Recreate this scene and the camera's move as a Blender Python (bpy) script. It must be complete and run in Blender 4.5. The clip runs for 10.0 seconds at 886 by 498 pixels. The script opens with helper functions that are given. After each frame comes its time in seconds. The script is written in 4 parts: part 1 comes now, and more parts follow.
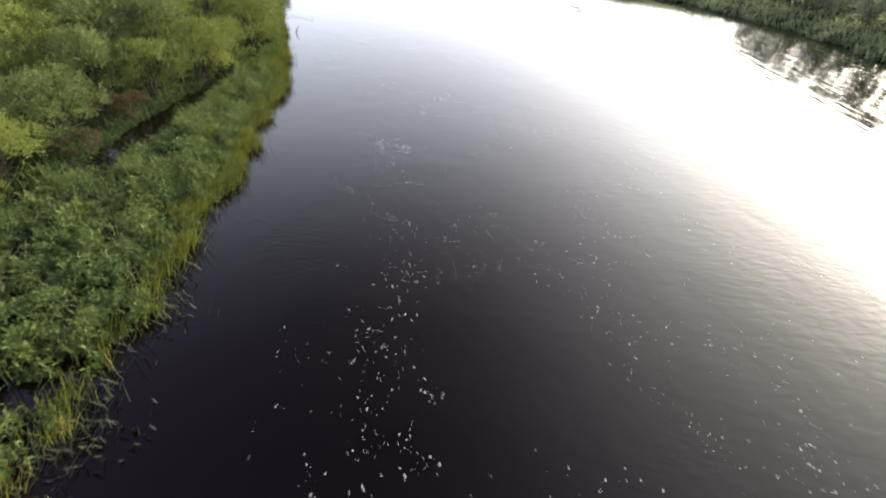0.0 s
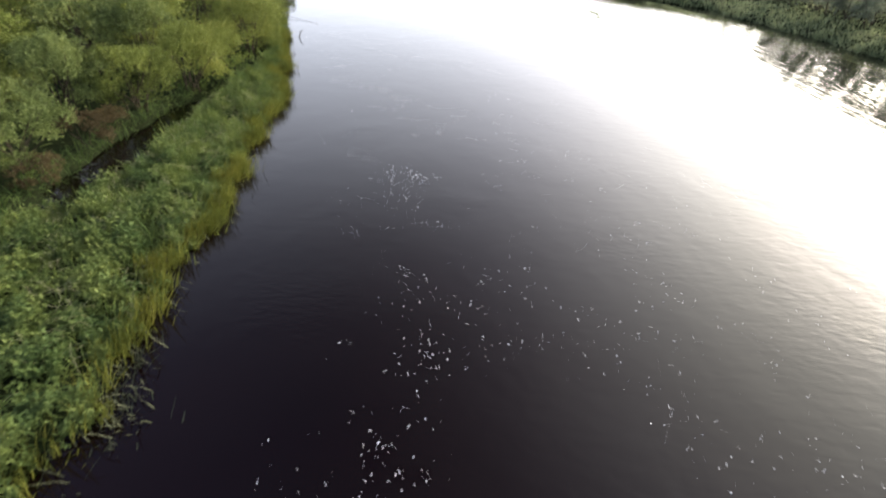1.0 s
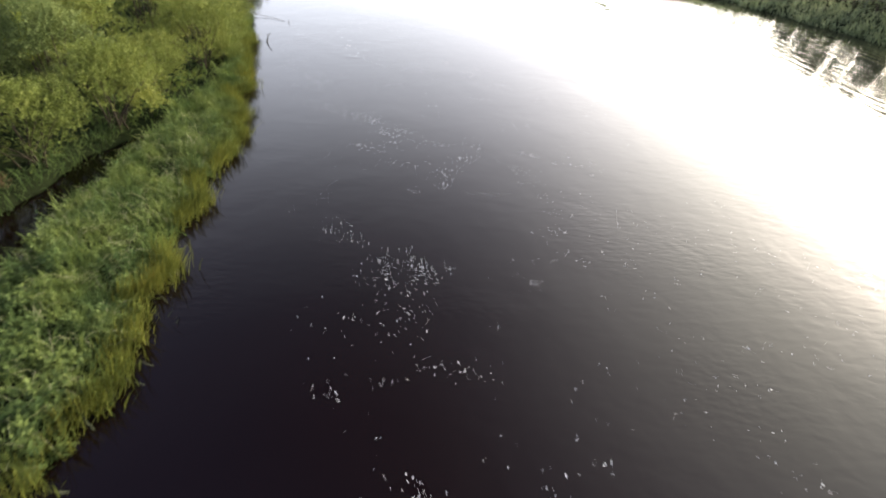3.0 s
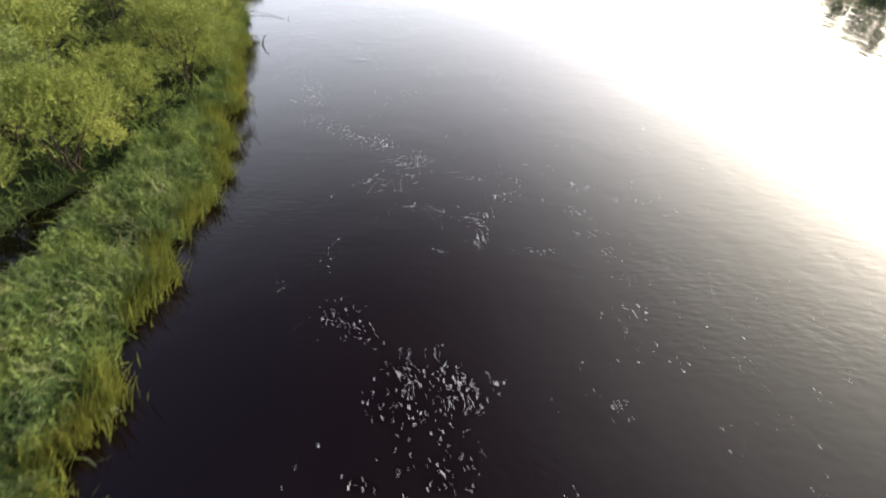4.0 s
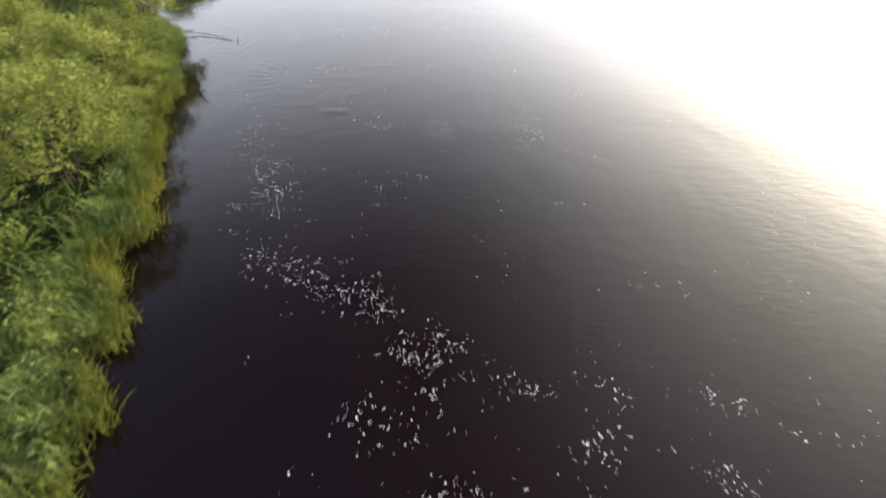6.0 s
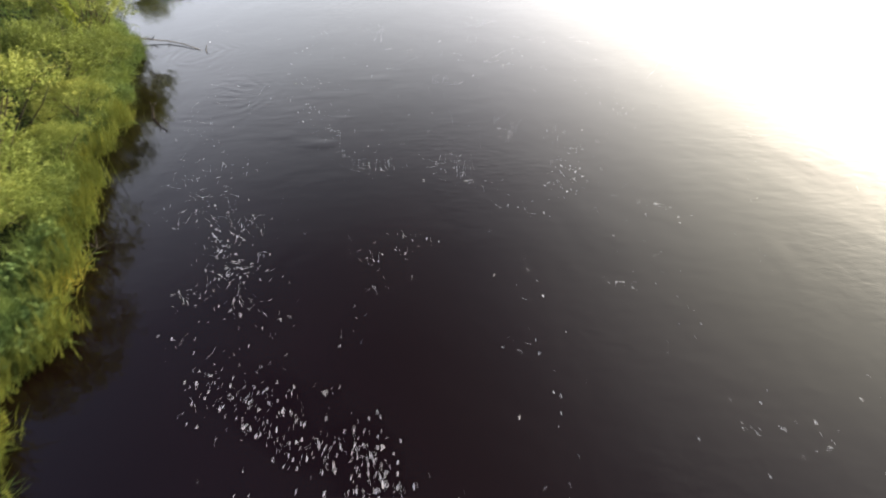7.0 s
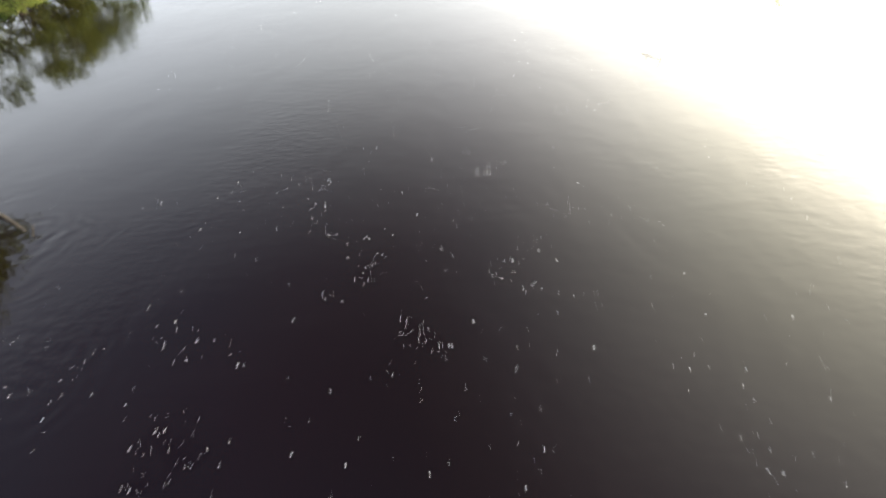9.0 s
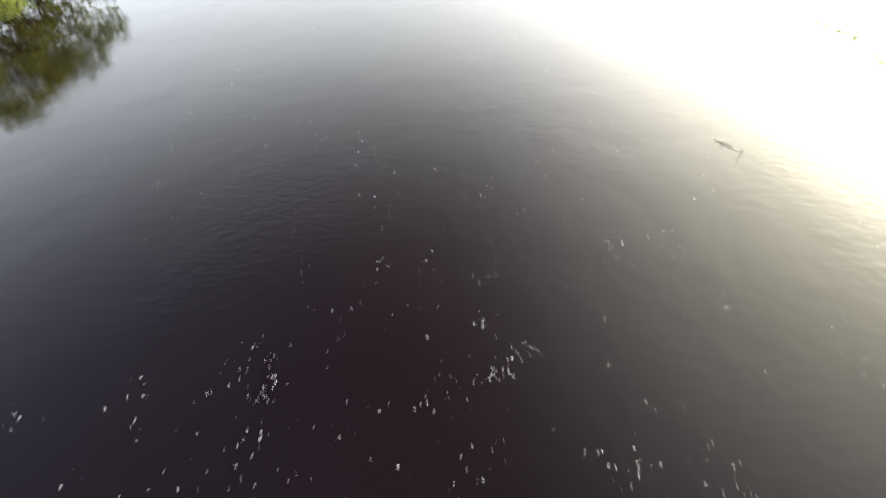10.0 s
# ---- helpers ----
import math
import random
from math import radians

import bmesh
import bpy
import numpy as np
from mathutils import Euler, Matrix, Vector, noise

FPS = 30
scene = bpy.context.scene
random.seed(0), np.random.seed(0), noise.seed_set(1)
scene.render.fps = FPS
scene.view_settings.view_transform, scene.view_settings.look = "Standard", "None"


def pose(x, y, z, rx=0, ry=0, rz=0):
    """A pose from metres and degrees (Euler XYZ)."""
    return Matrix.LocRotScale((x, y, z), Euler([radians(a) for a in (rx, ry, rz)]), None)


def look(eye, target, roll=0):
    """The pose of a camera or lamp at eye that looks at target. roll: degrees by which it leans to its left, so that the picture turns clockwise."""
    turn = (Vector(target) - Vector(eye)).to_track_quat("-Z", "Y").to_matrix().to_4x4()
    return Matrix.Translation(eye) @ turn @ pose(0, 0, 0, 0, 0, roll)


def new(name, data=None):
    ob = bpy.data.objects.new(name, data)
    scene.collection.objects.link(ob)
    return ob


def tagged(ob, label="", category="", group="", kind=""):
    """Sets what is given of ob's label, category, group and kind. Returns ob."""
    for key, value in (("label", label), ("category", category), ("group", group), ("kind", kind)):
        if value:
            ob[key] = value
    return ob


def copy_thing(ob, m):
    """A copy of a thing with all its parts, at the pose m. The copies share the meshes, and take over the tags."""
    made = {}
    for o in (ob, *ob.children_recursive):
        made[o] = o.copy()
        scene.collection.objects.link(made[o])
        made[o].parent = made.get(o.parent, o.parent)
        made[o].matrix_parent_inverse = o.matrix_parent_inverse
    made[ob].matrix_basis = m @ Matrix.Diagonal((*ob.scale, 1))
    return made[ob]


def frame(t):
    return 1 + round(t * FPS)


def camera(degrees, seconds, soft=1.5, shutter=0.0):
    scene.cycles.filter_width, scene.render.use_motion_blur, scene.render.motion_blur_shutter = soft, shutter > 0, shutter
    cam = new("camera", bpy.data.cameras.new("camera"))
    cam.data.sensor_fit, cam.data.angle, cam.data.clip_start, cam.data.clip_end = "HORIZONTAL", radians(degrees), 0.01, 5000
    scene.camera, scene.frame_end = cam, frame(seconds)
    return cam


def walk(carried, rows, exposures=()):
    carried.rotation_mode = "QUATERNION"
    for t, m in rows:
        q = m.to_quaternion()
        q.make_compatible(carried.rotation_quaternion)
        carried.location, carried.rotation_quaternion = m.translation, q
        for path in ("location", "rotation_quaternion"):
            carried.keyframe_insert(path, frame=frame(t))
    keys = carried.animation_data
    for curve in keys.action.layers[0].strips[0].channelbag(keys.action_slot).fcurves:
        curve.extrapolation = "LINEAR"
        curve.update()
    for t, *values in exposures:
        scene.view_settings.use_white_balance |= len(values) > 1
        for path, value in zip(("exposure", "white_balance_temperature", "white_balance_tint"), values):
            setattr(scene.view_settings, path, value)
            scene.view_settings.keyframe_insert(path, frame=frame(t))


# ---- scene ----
# ---- camera ----
PATH = [  # seconds, x, y, z, heading to the left, pitch, roll
    (0.0, 0.00, 0.00, 7.00, -0.26, -33.00, 3.77),
    (0.5, -0.35, 1.39, 6.89, 0.42, -33.06, 4.25),
    (1.0, -0.59, 2.75, 6.82, 0.03, -32.98, 4.58),
    (1.5, -0.79, 4.11, 6.79, -0.54, -33.03, 4.88),
    (2.0, -1.01, 5.41, 6.82, -1.23, -33.42, 5.19),
    (2.5, -1.23, 6.73, 6.83, -1.74, -33.90, 5.33),
    (2.7, -1.32, 7.27, 6.82, -1.89, -33.99, 5.21),
    (3.8, -1.75, 11.26, 6.50, -0.27, -36.24, 2.68),
    (4.0, -1.87, 12.00, 6.48, 0.21, -36.29, 2.35),
    (4.5, -2.20, 13.81, 6.47, 0.50, -36.94, 1.64),
    (5.0, -2.46, 15.63, 6.54, 0.23, -37.54, 1.30),
    (5.5, -2.61, 17.54, 6.61, -0.34, -38.41, 1.10),
    (6.0, -2.69, 19.43, 6.60, -0.72, -39.54, -0.11),
    (6.2, -2.74, 20.14, 6.58, -1.15, -39.98, -0.87),
    (7.3, -2.93, 24.13, 6.03, -0.10, -41.24, -1.74),
    (7.5, -2.89, 24.95, 6.04, -0.17, -41.04, -1.07),
    (8.0, -2.72, 27.16, 6.15, -0.37, -40.61, -0.92),
    (8.5, -2.49, 29.44, 6.31, -0.08, -40.95, -2.34),
    (9.0, -2.33, 32.13, 6.47, -0.64, -41.24, -1.50),
    (9.5, -2.15, 34.86, 6.62, -1.01, -41.87, -1.03),
    (10.0, -2.02, 37.48, 6.71, 1.33, -41.99, -1.19),
]


def flown(x, y, z, heading, pitch, roll):
    h, p = radians(heading), radians(pitch)
    ahead = Vector((-math.sin(h) * math.cos(p), math.cos(h) * math.cos(p), math.sin(p)))
    return look((x, y, z), Vector((x, y, z)) + ahead, roll)


cam = camera(81.55, 10.0, soft=2.2, shutter=0.45)
walk(cam, [(t, flown(*row)) for t, *row in PATH], exposures=[(0.0, 1.93, 6900, 8), (2.5, 2.0, 7050, 8), (4.5, 2.15, 7200, 8), (6.0, 2.22, 7250, 7),
                                                               (7.5, 2.38, 7450, 5), (8.5, 2.5, 7560, 3), (10.0, 2.83, 7620, 1)])

# ---- world and sun ----
SUN_AZIMUTH, SUN_HEIGHT = 51.0, 18.5  # degrees to the right of +y, and up
world = bpy.data.worlds.new("evening_sky")
scene.world = world
world.use_nodes = True
wn = world.node_tree.nodes
sky = wn.new("ShaderNodeTexSky")
sky.sky_type, sky.sun_disc = "NISHITA", False
sky.sun_elevation, sky.sun_rotation = radians(SUN_HEIGHT), radians(SUN_AZIMUTH)
sky.air_density, sky.dust_density, sky.ozone_density = 0.45, 10.0, 0.6
sky.altitude = 1500


# evening haze: the sky brightens evenly towards the horizon, and thin cloud spreads a broad glow round the sun
def sky_node(kind, **inputs):
    n = wn.new("ShaderNode" + kind)
    for k, v in inputs.items():
        n.inputs[k].default_value = v
    return n


def sky_ramp(stops):
    n = wn.new("ShaderNodeValToRGB")
    for k, (place, tone) in enumerate(stops):
        stop = n.color_ramp.elements[k] if k < 2 else n.color_ramp.elements.new(place)
        stop.position, stop.color = place, (*tone, 1)
    return n


to_sun = Vector((math.sin(radians(SUN_AZIMUTH)) * math.cos(radians(SUN_HEIGHT)),
                 math.cos(radians(SUN_AZIMUTH)) * math.cos(radians(SUN_HEIGHT)), math.sin(radians(SUN_HEIGHT))))
sky_links = world.node_tree.links
along, apart = sky_node("TexCoord"), sky_node("SeparateXYZ")
sky_links.new(along.outputs["Generated"], apart.inputs[0])
haze = sky_ramp([(0.08, (2.1, 2.1, 2.0)), (0.96, (0.41, 0.402, 0.405)), (0.34, (1.4, 1.4, 1.4)), (0.53, (0.5, 0.5, 0.5)), (0.65, (0.3, 0.3, 0.3)), (0.77, (0.26, 0.252, 0.27)), (0.86, (0.3, 0.295, 0.3))])
sky_links.new(apart.outputs["Z"], haze.inputs[0])
pale = sky_node("HueSaturation", Saturation=0.8, Value=0.16)
sky_links.new(sky.outputs[0], pale.inputs["Color"])
veil = sky_node("MixRGB", Fac=1.0)
veil.blend_type = "MULTIPLY"
sky_links.new(pale.outputs[0], veil.inputs[1])
sky_links.new(haze.outputs[0], veil.inputs[2])
facing = sky_node("VectorMath")
facing.operation = "DOT_PRODUCT"
facing.inputs[1].default_value = to_sun
sky_links.new(along.outputs["Generated"], facing.inputs[0])
open_sky = sky_ramp([(0.0, (0.15, 0.2, 0.41)), (0.9, (0.062, 0.078, 0.13)), (0.25, (0.122, 0.163, 0.345)), (0.55, (0.07, 0.09, 0.19))])
sky_links.new(facing.outputs["Value"], open_sky.inputs[0])


def sky_maths(op, x, y):
    n = wn.new("ShaderNodeMath")
    n.operation = op
    for k, v in enumerate((x, y)):
        if isinstance(v, (int, float)):
            n.inputs[k].default_value = v
        else:
            sky_links.new(v, n.inputs[k])
    return n.outputs[0]


# a soft-edged disc of bright haze: 3.9 / (1 + e ** (12 * (0.9 - cosine))), yellowish in the middle and violet at its rim
edge = sky_maths("POWER", 2.718, sky_maths("MULTIPLY", sky_maths("SUBTRACT", 0.9, facing.outputs["Value"]), 12.0))
bright = sky_maths("DIVIDE", 3.9, sky_maths("ADD", 1.0, edge))
warm = sky_node("MixRGB", Fac=1.0)
hue = sky_ramp([(0.7, (0.97, 0.95, 1.17)), (0.96, (1.0, 1.0, 0.93)), (0.87, (1.0, 0.99, 1.04))])
sky_links.new(facing.outputs["Value"], hue.inputs[0])
warm.blend_type = "MULTIPLY"
sky_links.new(bright, warm.inputs[1])
sky_links.new(hue.outputs[0], warm.inputs[2])
glow = sky_node("MixRGB", Fac=1.0)
glow.blend_type = "ADD"
sky_links.new(open_sky.outputs[0], glow.inputs[1])
sky_links.new(warm.outputs[0], glow.inputs[2])
mist = sky_node("MixRGB", Fac=1.0)
mist.blend_type = "ADD"
sky_links.new(veil.outputs[0], mist.inputs[1])
sky_links.new(glow.outputs[0], mist.inputs[2])
low = sky_ramp([(0.05, (1.2, 1.25, 1.4)), (0.8, (0.0, 0.0, 0.0)), (0.34, (0.95, 1.0, 1.1)), (0.55, (0.33, 0.35, 0.4)), (0.66, (0.08, 0.085, 0.1))])  # the pale rim of the sky
sky_links.new(apart.outputs["Z"], low.inputs[0])
rim = sky_node("MixRGB", Fac=1.0)
rim.blend_type = "ADD"
sky_links.new(mist.outputs[0], rim.inputs[1])
sky_links.new(low.outputs[0], rim.inputs[2])
sky_links.new(rim.outputs[0], wn["Background"].inputs[0])
wn["Background"].inputs[1].default_value = 0.32

sun_lamp = bpy.data.lights.new("sun", "SUN")
sun_lamp.energy, sun_lamp.angle, sun_lamp.color = 2.3, radians(12.0), (1.0, 0.88, 0.7)
sun = new("sun", sun_lamp)
sun.matrix_world = look(to_sun * 200, (0, 0, 0))


# ---- materials ----
def blank(name):
    m = bpy.data.materials.new(name)
    m.use_nodes = True
    nodes, links = m.node_tree.nodes, m.node_tree.links
    nodes.clear()
    out = nodes.new("ShaderNodeOutputMaterial")
    return m, nodes, links, out


def ramp(nodes, stops):
    r = nodes.new("ShaderNodeValToRGB")
    while len(r.color_ramp.elements) < len(stops):
        r.color_ramp.elements.new(0.5)
    for e, (p, c) in zip(r.color_ramp.elements, stops):
        e.position, e.color = p, (*c, 1)
    return r


def foliage(name, dark, mid, light, through_light=0.35, patch=0.6):
    """Leaves and blades: colour by single leaf and by patch, light passing through them."""
    m, nodes, links, out = blank(name)
    geo, obj = nodes.new("ShaderNodeNewGeometry"), nodes.new("ShaderNodeObjectInfo")
    noise_tex = nodes.new("ShaderNodeTexNoise")
    noise_tex.inputs["Scale"].default_value, noise_tex.inputs["Detail"].default_value = patch, 3.0
    links.new(geo.outputs["Position"], noise_tex.inputs["Vector"])
    a = nodes.new("ShaderNodeMath")
    a.operation = "MULTIPLY_ADD"
    links.new(geo.outputs["Random Per Island"], a.inputs[0])
    a.inputs[1].default_value, a.inputs[2].default_value = 0.14, -0.05
    b = nodes.new("ShaderNodeMath")
    b.operation = "ADD"
    links.new(a.outputs[0], b.inputs[0])
    links.new(noise_tex.outputs["Fac"], b.inputs[1])
    c = nodes.new("ShaderNodeMath")
    c.operation = "MULTIPLY_ADD"
    links.new(obj.outputs["Random"], c.inputs[0])
    c.inputs[1].default_value = 0.22
    links.new(b.outputs[0], c.inputs[2])
    r = ramp(nodes, [(0.25, dark), (0.6, mid), (0.95, light)])
    links.new(c.outputs[0], r.inputs[0])
    p = nodes.new("ShaderNodeBsdfPrincipled")
    p.inputs["Roughness"].default_value = 0.6
    p.inputs["Specular IOR Level"].default_value = 0.1
    links.new(r.outputs[0], p.inputs["Base Color"])
    tr = nodes.new("ShaderNodeBsdfTranslucent")
    links.new(r.outputs[0], tr.inputs["Color"])
    mix = nodes.new("ShaderNodeMixShader")
    mix.inputs[0].default_value = through_light
    links.new(p.outputs[0], mix.inputs[1])
    links.new(tr.outputs[0], mix.inputs[2])
    links.new(mix.outputs[0], out.inputs[0])
    return m


def rough_surface(name, dark, light, scale, bump=0.3, roughness=0.85, gloss=0.15):
    m, nodes, links, out = blank(name)
    geo = nodes.new("ShaderNodeNewGeometry")
    n1, n2 = nodes.new("ShaderNodeTexNoise"), nodes.new("ShaderNodeTexNoise")
    n1.inputs["Scale"].default_value, n1.inputs["Detail"].default_value = scale, 6.0
    n2.inputs["Scale"].default_value, n2.inputs["Detail"].default_value = scale * 9, 4.0
    add = nodes.new("ShaderNodeMath")
    add.operation = "MULTIPLY_ADD"
    add.inputs[1].default_value = 0.5
    for n in (n1, n2):
        links.new(geo.outputs["Position"], n.inputs["Vector"])
    half = nodes.new("ShaderNodeMath")
    half.operation = "MULTIPLY"
    half.inputs[1].default_value = 0.5
    links.new(n2.outputs["Fac"], half.inputs[0])
    links.new(n1.outputs["Fac"], add.inputs[0])
    links.new(half.outputs[0], add.inputs[2])
    r = ramp(nodes, [(0.3, dark), (0.7, light)])
    links.new(add.outputs[0], r.inputs[0])
    p = nodes.new("ShaderNodeBsdfPrincipled")
    p.inputs["Roughness"].default_value = roughness
    p.inputs["Specular IOR Level"].default_value = gloss
    links.new(r.outputs[0], p.inputs["Base Color"])
    bp = nodes.new("ShaderNodeBump")
    bp.inputs["Strength"].default_value, bp.inputs["Distance"].default_value = bump, 0.05
    links.new(add.outputs[0], bp.inputs["Height"])
    links.new(bp.outputs[0], p.inputs["Normal"])
    links.new(p.outputs[0], out.inputs[0])
    return m


def water_material():
    """Dark peaty river water: a mirror with slow swirls and fine ripples in patches."""
    m, nodes, links, out = blank("river_water")
    geo = nodes.new("ShaderNodeNewGeometry")

    def layer(scale, stretch, detail, distortion=0.0):
        mp = nodes.new("ShaderNodeMapping")
        mp.inputs["Scale"].default_value = (scale, scale * stretch, scale)
        mp.inputs["Rotation"].default_value = (0, 0, radians(-12))
        links.new(geo.outputs["Position"], mp.inputs["Vector"])
        n = nodes.new("ShaderNodeTexNoise")
        n.inputs["Scale"].default_value, n.inputs["Detail"].default_value = 1.0, detail
        n.inputs["Distortion"].default_value = distortion
        links.new(mp.outputs[0], n.inputs["Vector"])
        return n.outputs["Fac"]

    def maths(op, x, y):
        n = nodes.new("ShaderNodeMath")
        n.operation = op
        for i, v in enumerate((x, y)):
            if isinstance(v, (int, float)):
                n.inputs[i].default_value = v
            else:
                links.new(v, n.inputs[i])
        return n.outputs[0]

    def rings(x, y, reach, pitch):
        """Rings that fade out with distance, behind a snag in the current."""
        bent = nodes.new("ShaderNodeTexNoise")
        bent.inputs["Scale"].default_value, bent.inputs["Detail"].default_value = 0.7, 2.0
        links.new(geo.outputs["Position"], bent.inputs["Vector"])
        shift = nodes.new("ShaderNodeVectorMath")
        shift.operation = "MULTIPLY_ADD"
        shift.inputs[1].default_value = (1.5, 1.5, 0)
        links.new(bent.outputs["Color"], shift.inputs[0])
        links.new(geo.outputs["Position"], shift.inputs[2])
        mp = nodes.new("ShaderNodeMapping")
        mp.vector_type = "TEXTURE"
        mp.inputs["Location"].default_value, mp.inputs["Scale"].default_value = (x + 0.75, y + 0.75, 0), (reach, reach * 1.3, reach)
        links.new(shift.outputs[0], mp.inputs["Vector"])
        fade = nodes.new("ShaderNodeTexGradient")
        fade.gradient_type = "SPHERICAL"
        links.new(mp.outputs[0], fade.inputs[0])
        phase = maths("MULTIPLY", fade.outputs["Fac"], 2 * math.pi * reach / pitch)
        broken = maths("MAXIMUM", maths("SUBTRACT", layer(0.9, 1.0, 2.0), 0.42), 0.0)
        return maths("MULTIPLY", maths("SINE", phase, 0.0), maths("MULTIPLY", fade.outputs["Fac"], maths("MULTIPLY", broken, 0.022)))

    wake = maths("ADD", rings(-10.6, 40.2, 2.2, 0.36), rings(-8.9, 36.9, 2.2, 0.33))
    swirl = layer(0.55, 0.8, 2.0, 0.6)
    ripple = layer(2.2, 1.9, 2.0, 0.4)
    fine = layer(4.0, 2.2, 2.0)
    patches = maths("MAXIMUM", maths("SUBTRACT", layer(0.22, 0.8, 2.0, 0.5), 0.5), 0.0)
    sep = nodes.new("ShaderNodeSeparateXYZ")
    links.new(geo.outputs["Position"], sep.inputs[0])
    breeze = nodes.new("ShaderNodeMapRange")  # the current runs livelier towards the opposite bank
    breeze.interpolation_type = "SMOOTHSTEP"
    for i, v in enumerate((1.0, 15.0, 0.0042, 0.014), 1):
        breeze.inputs[i].default_value = v
    links.new(sep.outputs["X"], breeze.inputs[0])
    lee = nodes.new("ShaderNodeMapRange")  # and lies calm under it
    lee.interpolation_type = "SMOOTHSTEP"
    for i, v in enumerate((16.0, 25.0, 1.0, 0.3), 1):
        lee.inputs[i].default_value = v
    links.new(sep.outputs["X"], lee.inputs[0])
    lively = maths("MULTIPLY", breeze.outputs[0], lee.outputs[0])
    height = maths("ADD", maths("MULTIPLY", swirl, 0.016),
                   maths("ADD", maths("MULTIPLY", ripple, lively),
                         maths("MULTIPLY", maths("MULTIPLY", fine, patches), 0.06)))
    below = nodes.new("ShaderNodeMapping")  # lone low swells below the fallen branch
    below.vector_type = "TEXTURE"
    below.inputs["Location"].default_value, below.inputs["Scale"].default_value = (-5.6, 35.2, 0), (3.6, 5.0, 4.0)
    links.new(geo.outputs["Position"], below.inputs["Vector"])
    spread = nodes.new("ShaderNodeTexGradient")
    spread.gradient_type = "QUADRATIC_SPHERE"
    links.new(below.outputs[0], spread.inputs[0])
    swells = maths("MAXIMUM", maths("SUBTRACT", layer(0.6, 2.4, 1.0, 0.3), 0.56), 0.0)
    height = maths("ADD", height, maths("MULTIPLY", maths("MULTIPLY", swells, spread.outputs["Fac"]), 0.08))
    shore = nodes.new("ShaderNodeMapRange")  # long low waves running along the opposite bank
    shore.interpolation_type = "SMOOTHSTEP"
    for i, v in enumerate((11.0, 25.0, 0.0, 0.06), 1):
        shore.inputs[i].default_value = v
    links.new(sep.outputs["X"], shore.inputs[0])
    height = maths("ADD", maths("ADD", height, wake), maths("MULTIPLY", layer(2.6, 0.1, 0.6, 0.2), shore.outputs[0]))
    bp = nodes.new("ShaderNodeBump")
    bp.inputs["Strength"].default_value, bp.inputs["Distance"].default_value = 0.5, 1.0
    links.new(height, bp.inputs["Height"])
    p = nodes.new("ShaderNodeBsdfPrincipled")
    murk = ramp(nodes, [(0.3, (0.0016, 0.0006, 0.0007)), (0.75, (0.0046, 0.0017, 0.0014))])
    links.new(layer(0.09, 0.7, 3.0), murk.inputs[0])
    links.new(murk.outputs[0], p.inputs["Base Color"])
    p.inputs["Roughness"].default_value, p.inputs["IOR"].default_value = 0.055, 1.333
    links.new(bp.outputs[0], p.inputs["Normal"])
    links.new(p.outputs[0], out.inputs[0])
    return m


WATER = water_material()
SOIL = rough_surface("marshy_soil", (0.007, 0.009, 0.005), (0.017, 0.025, 0.01), 0.7, 0.6, 1.0, 0.02)
BARK = rough_surface("willow_bark", (0.02, 0.016, 0.011), (0.058, 0.047, 0.033), 6.0, 0.5)
DEADWOOD = rough_surface("wet_dead_wood", (0.015, 0.012, 0.01), (0.06, 0.05, 0.04), 7.0, 0.5, 0.5)
FOAM = rough_surface("river_foam", (0.62, 0.66, 0.74), (0.8, 0.84, 0.92), 25.0, 0.4, 0.6)
REED = foliage("reed_blades", (0.02, 0.037, 0.015), (0.064, 0.105, 0.035), (0.15, 0.19, 0.056), 0.25, 1.3)
STRAW = foliage("dry_blades", (0.14, 0.15, 0.075), (0.23, 0.24, 0.13), (0.32, 0.33, 0.19), 0.25, 1.3)
SEDGE = foliage("sedge_blades", (0.025, 0.046, 0.017), (0.074, 0.116, 0.036), (0.162, 0.205, 0.054), 0.3, 1.3)
REED_YELLOW = foliage("yellowing_blades", (0.05, 0.07, 0.017), (0.125, 0.138, 0.028), (0.24, 0.215, 0.048), 0.3, 0.8)
HERBS = foliage("bank_herbs", (0.022, 0.042, 0.012), (0.06, 0.1, 0.025), (0.14, 0.18, 0.05), 0.3, 0.4)
WILLOW = foliage("willow_leaves", (0.04, 0.057, 0.014), (0.122, 0.152, 0.036), (0.225, 0.242, 0.06), 0.26, 0.7)
WILLOW_GREY = foliage("grey_willow_leaves", (0.034, 0.054, 0.018), (0.11, 0.145, 0.047), (0.215, 0.25, 0.088), 0.24, 0.7)
BROWN_LEAF = foliage("browned_leaves", (0.03, 0.024, 0.014), (0.07, 0.054, 0.028), (0.13, 0.1, 0.048), 0.25, 0.7)
# opposite bank and shoals: greens paled and greyed, haze put into the colour
HAZED_LEAF = foliage("hazed_leaves", (0.06, 0.076, 0.056), (0.13, 0.155, 0.112), (0.22, 0.25, 0.185), 0.5, 0.5)
HAZED_GRASS = foliage("hazed_blades", (0.1, 0.13, 0.07), (0.19, 0.235, 0.125), (0.29, 0.335, 0.18), 0.6, 0.9)
YELLOW_FLOWER = foliage("yellow_leaves", (0.16, 0.15, 0.03), (0.26, 0.23, 0.045), (0.38, 0.33, 0.09), 0.3, 2.0)
SAPLING_LEAF = foliage("sapling_leaves", (0.12, 0.16, 0.03), (0.24, 0.28, 0.05), (0.36, 0.38, 0.09), 0.4, 2.0)
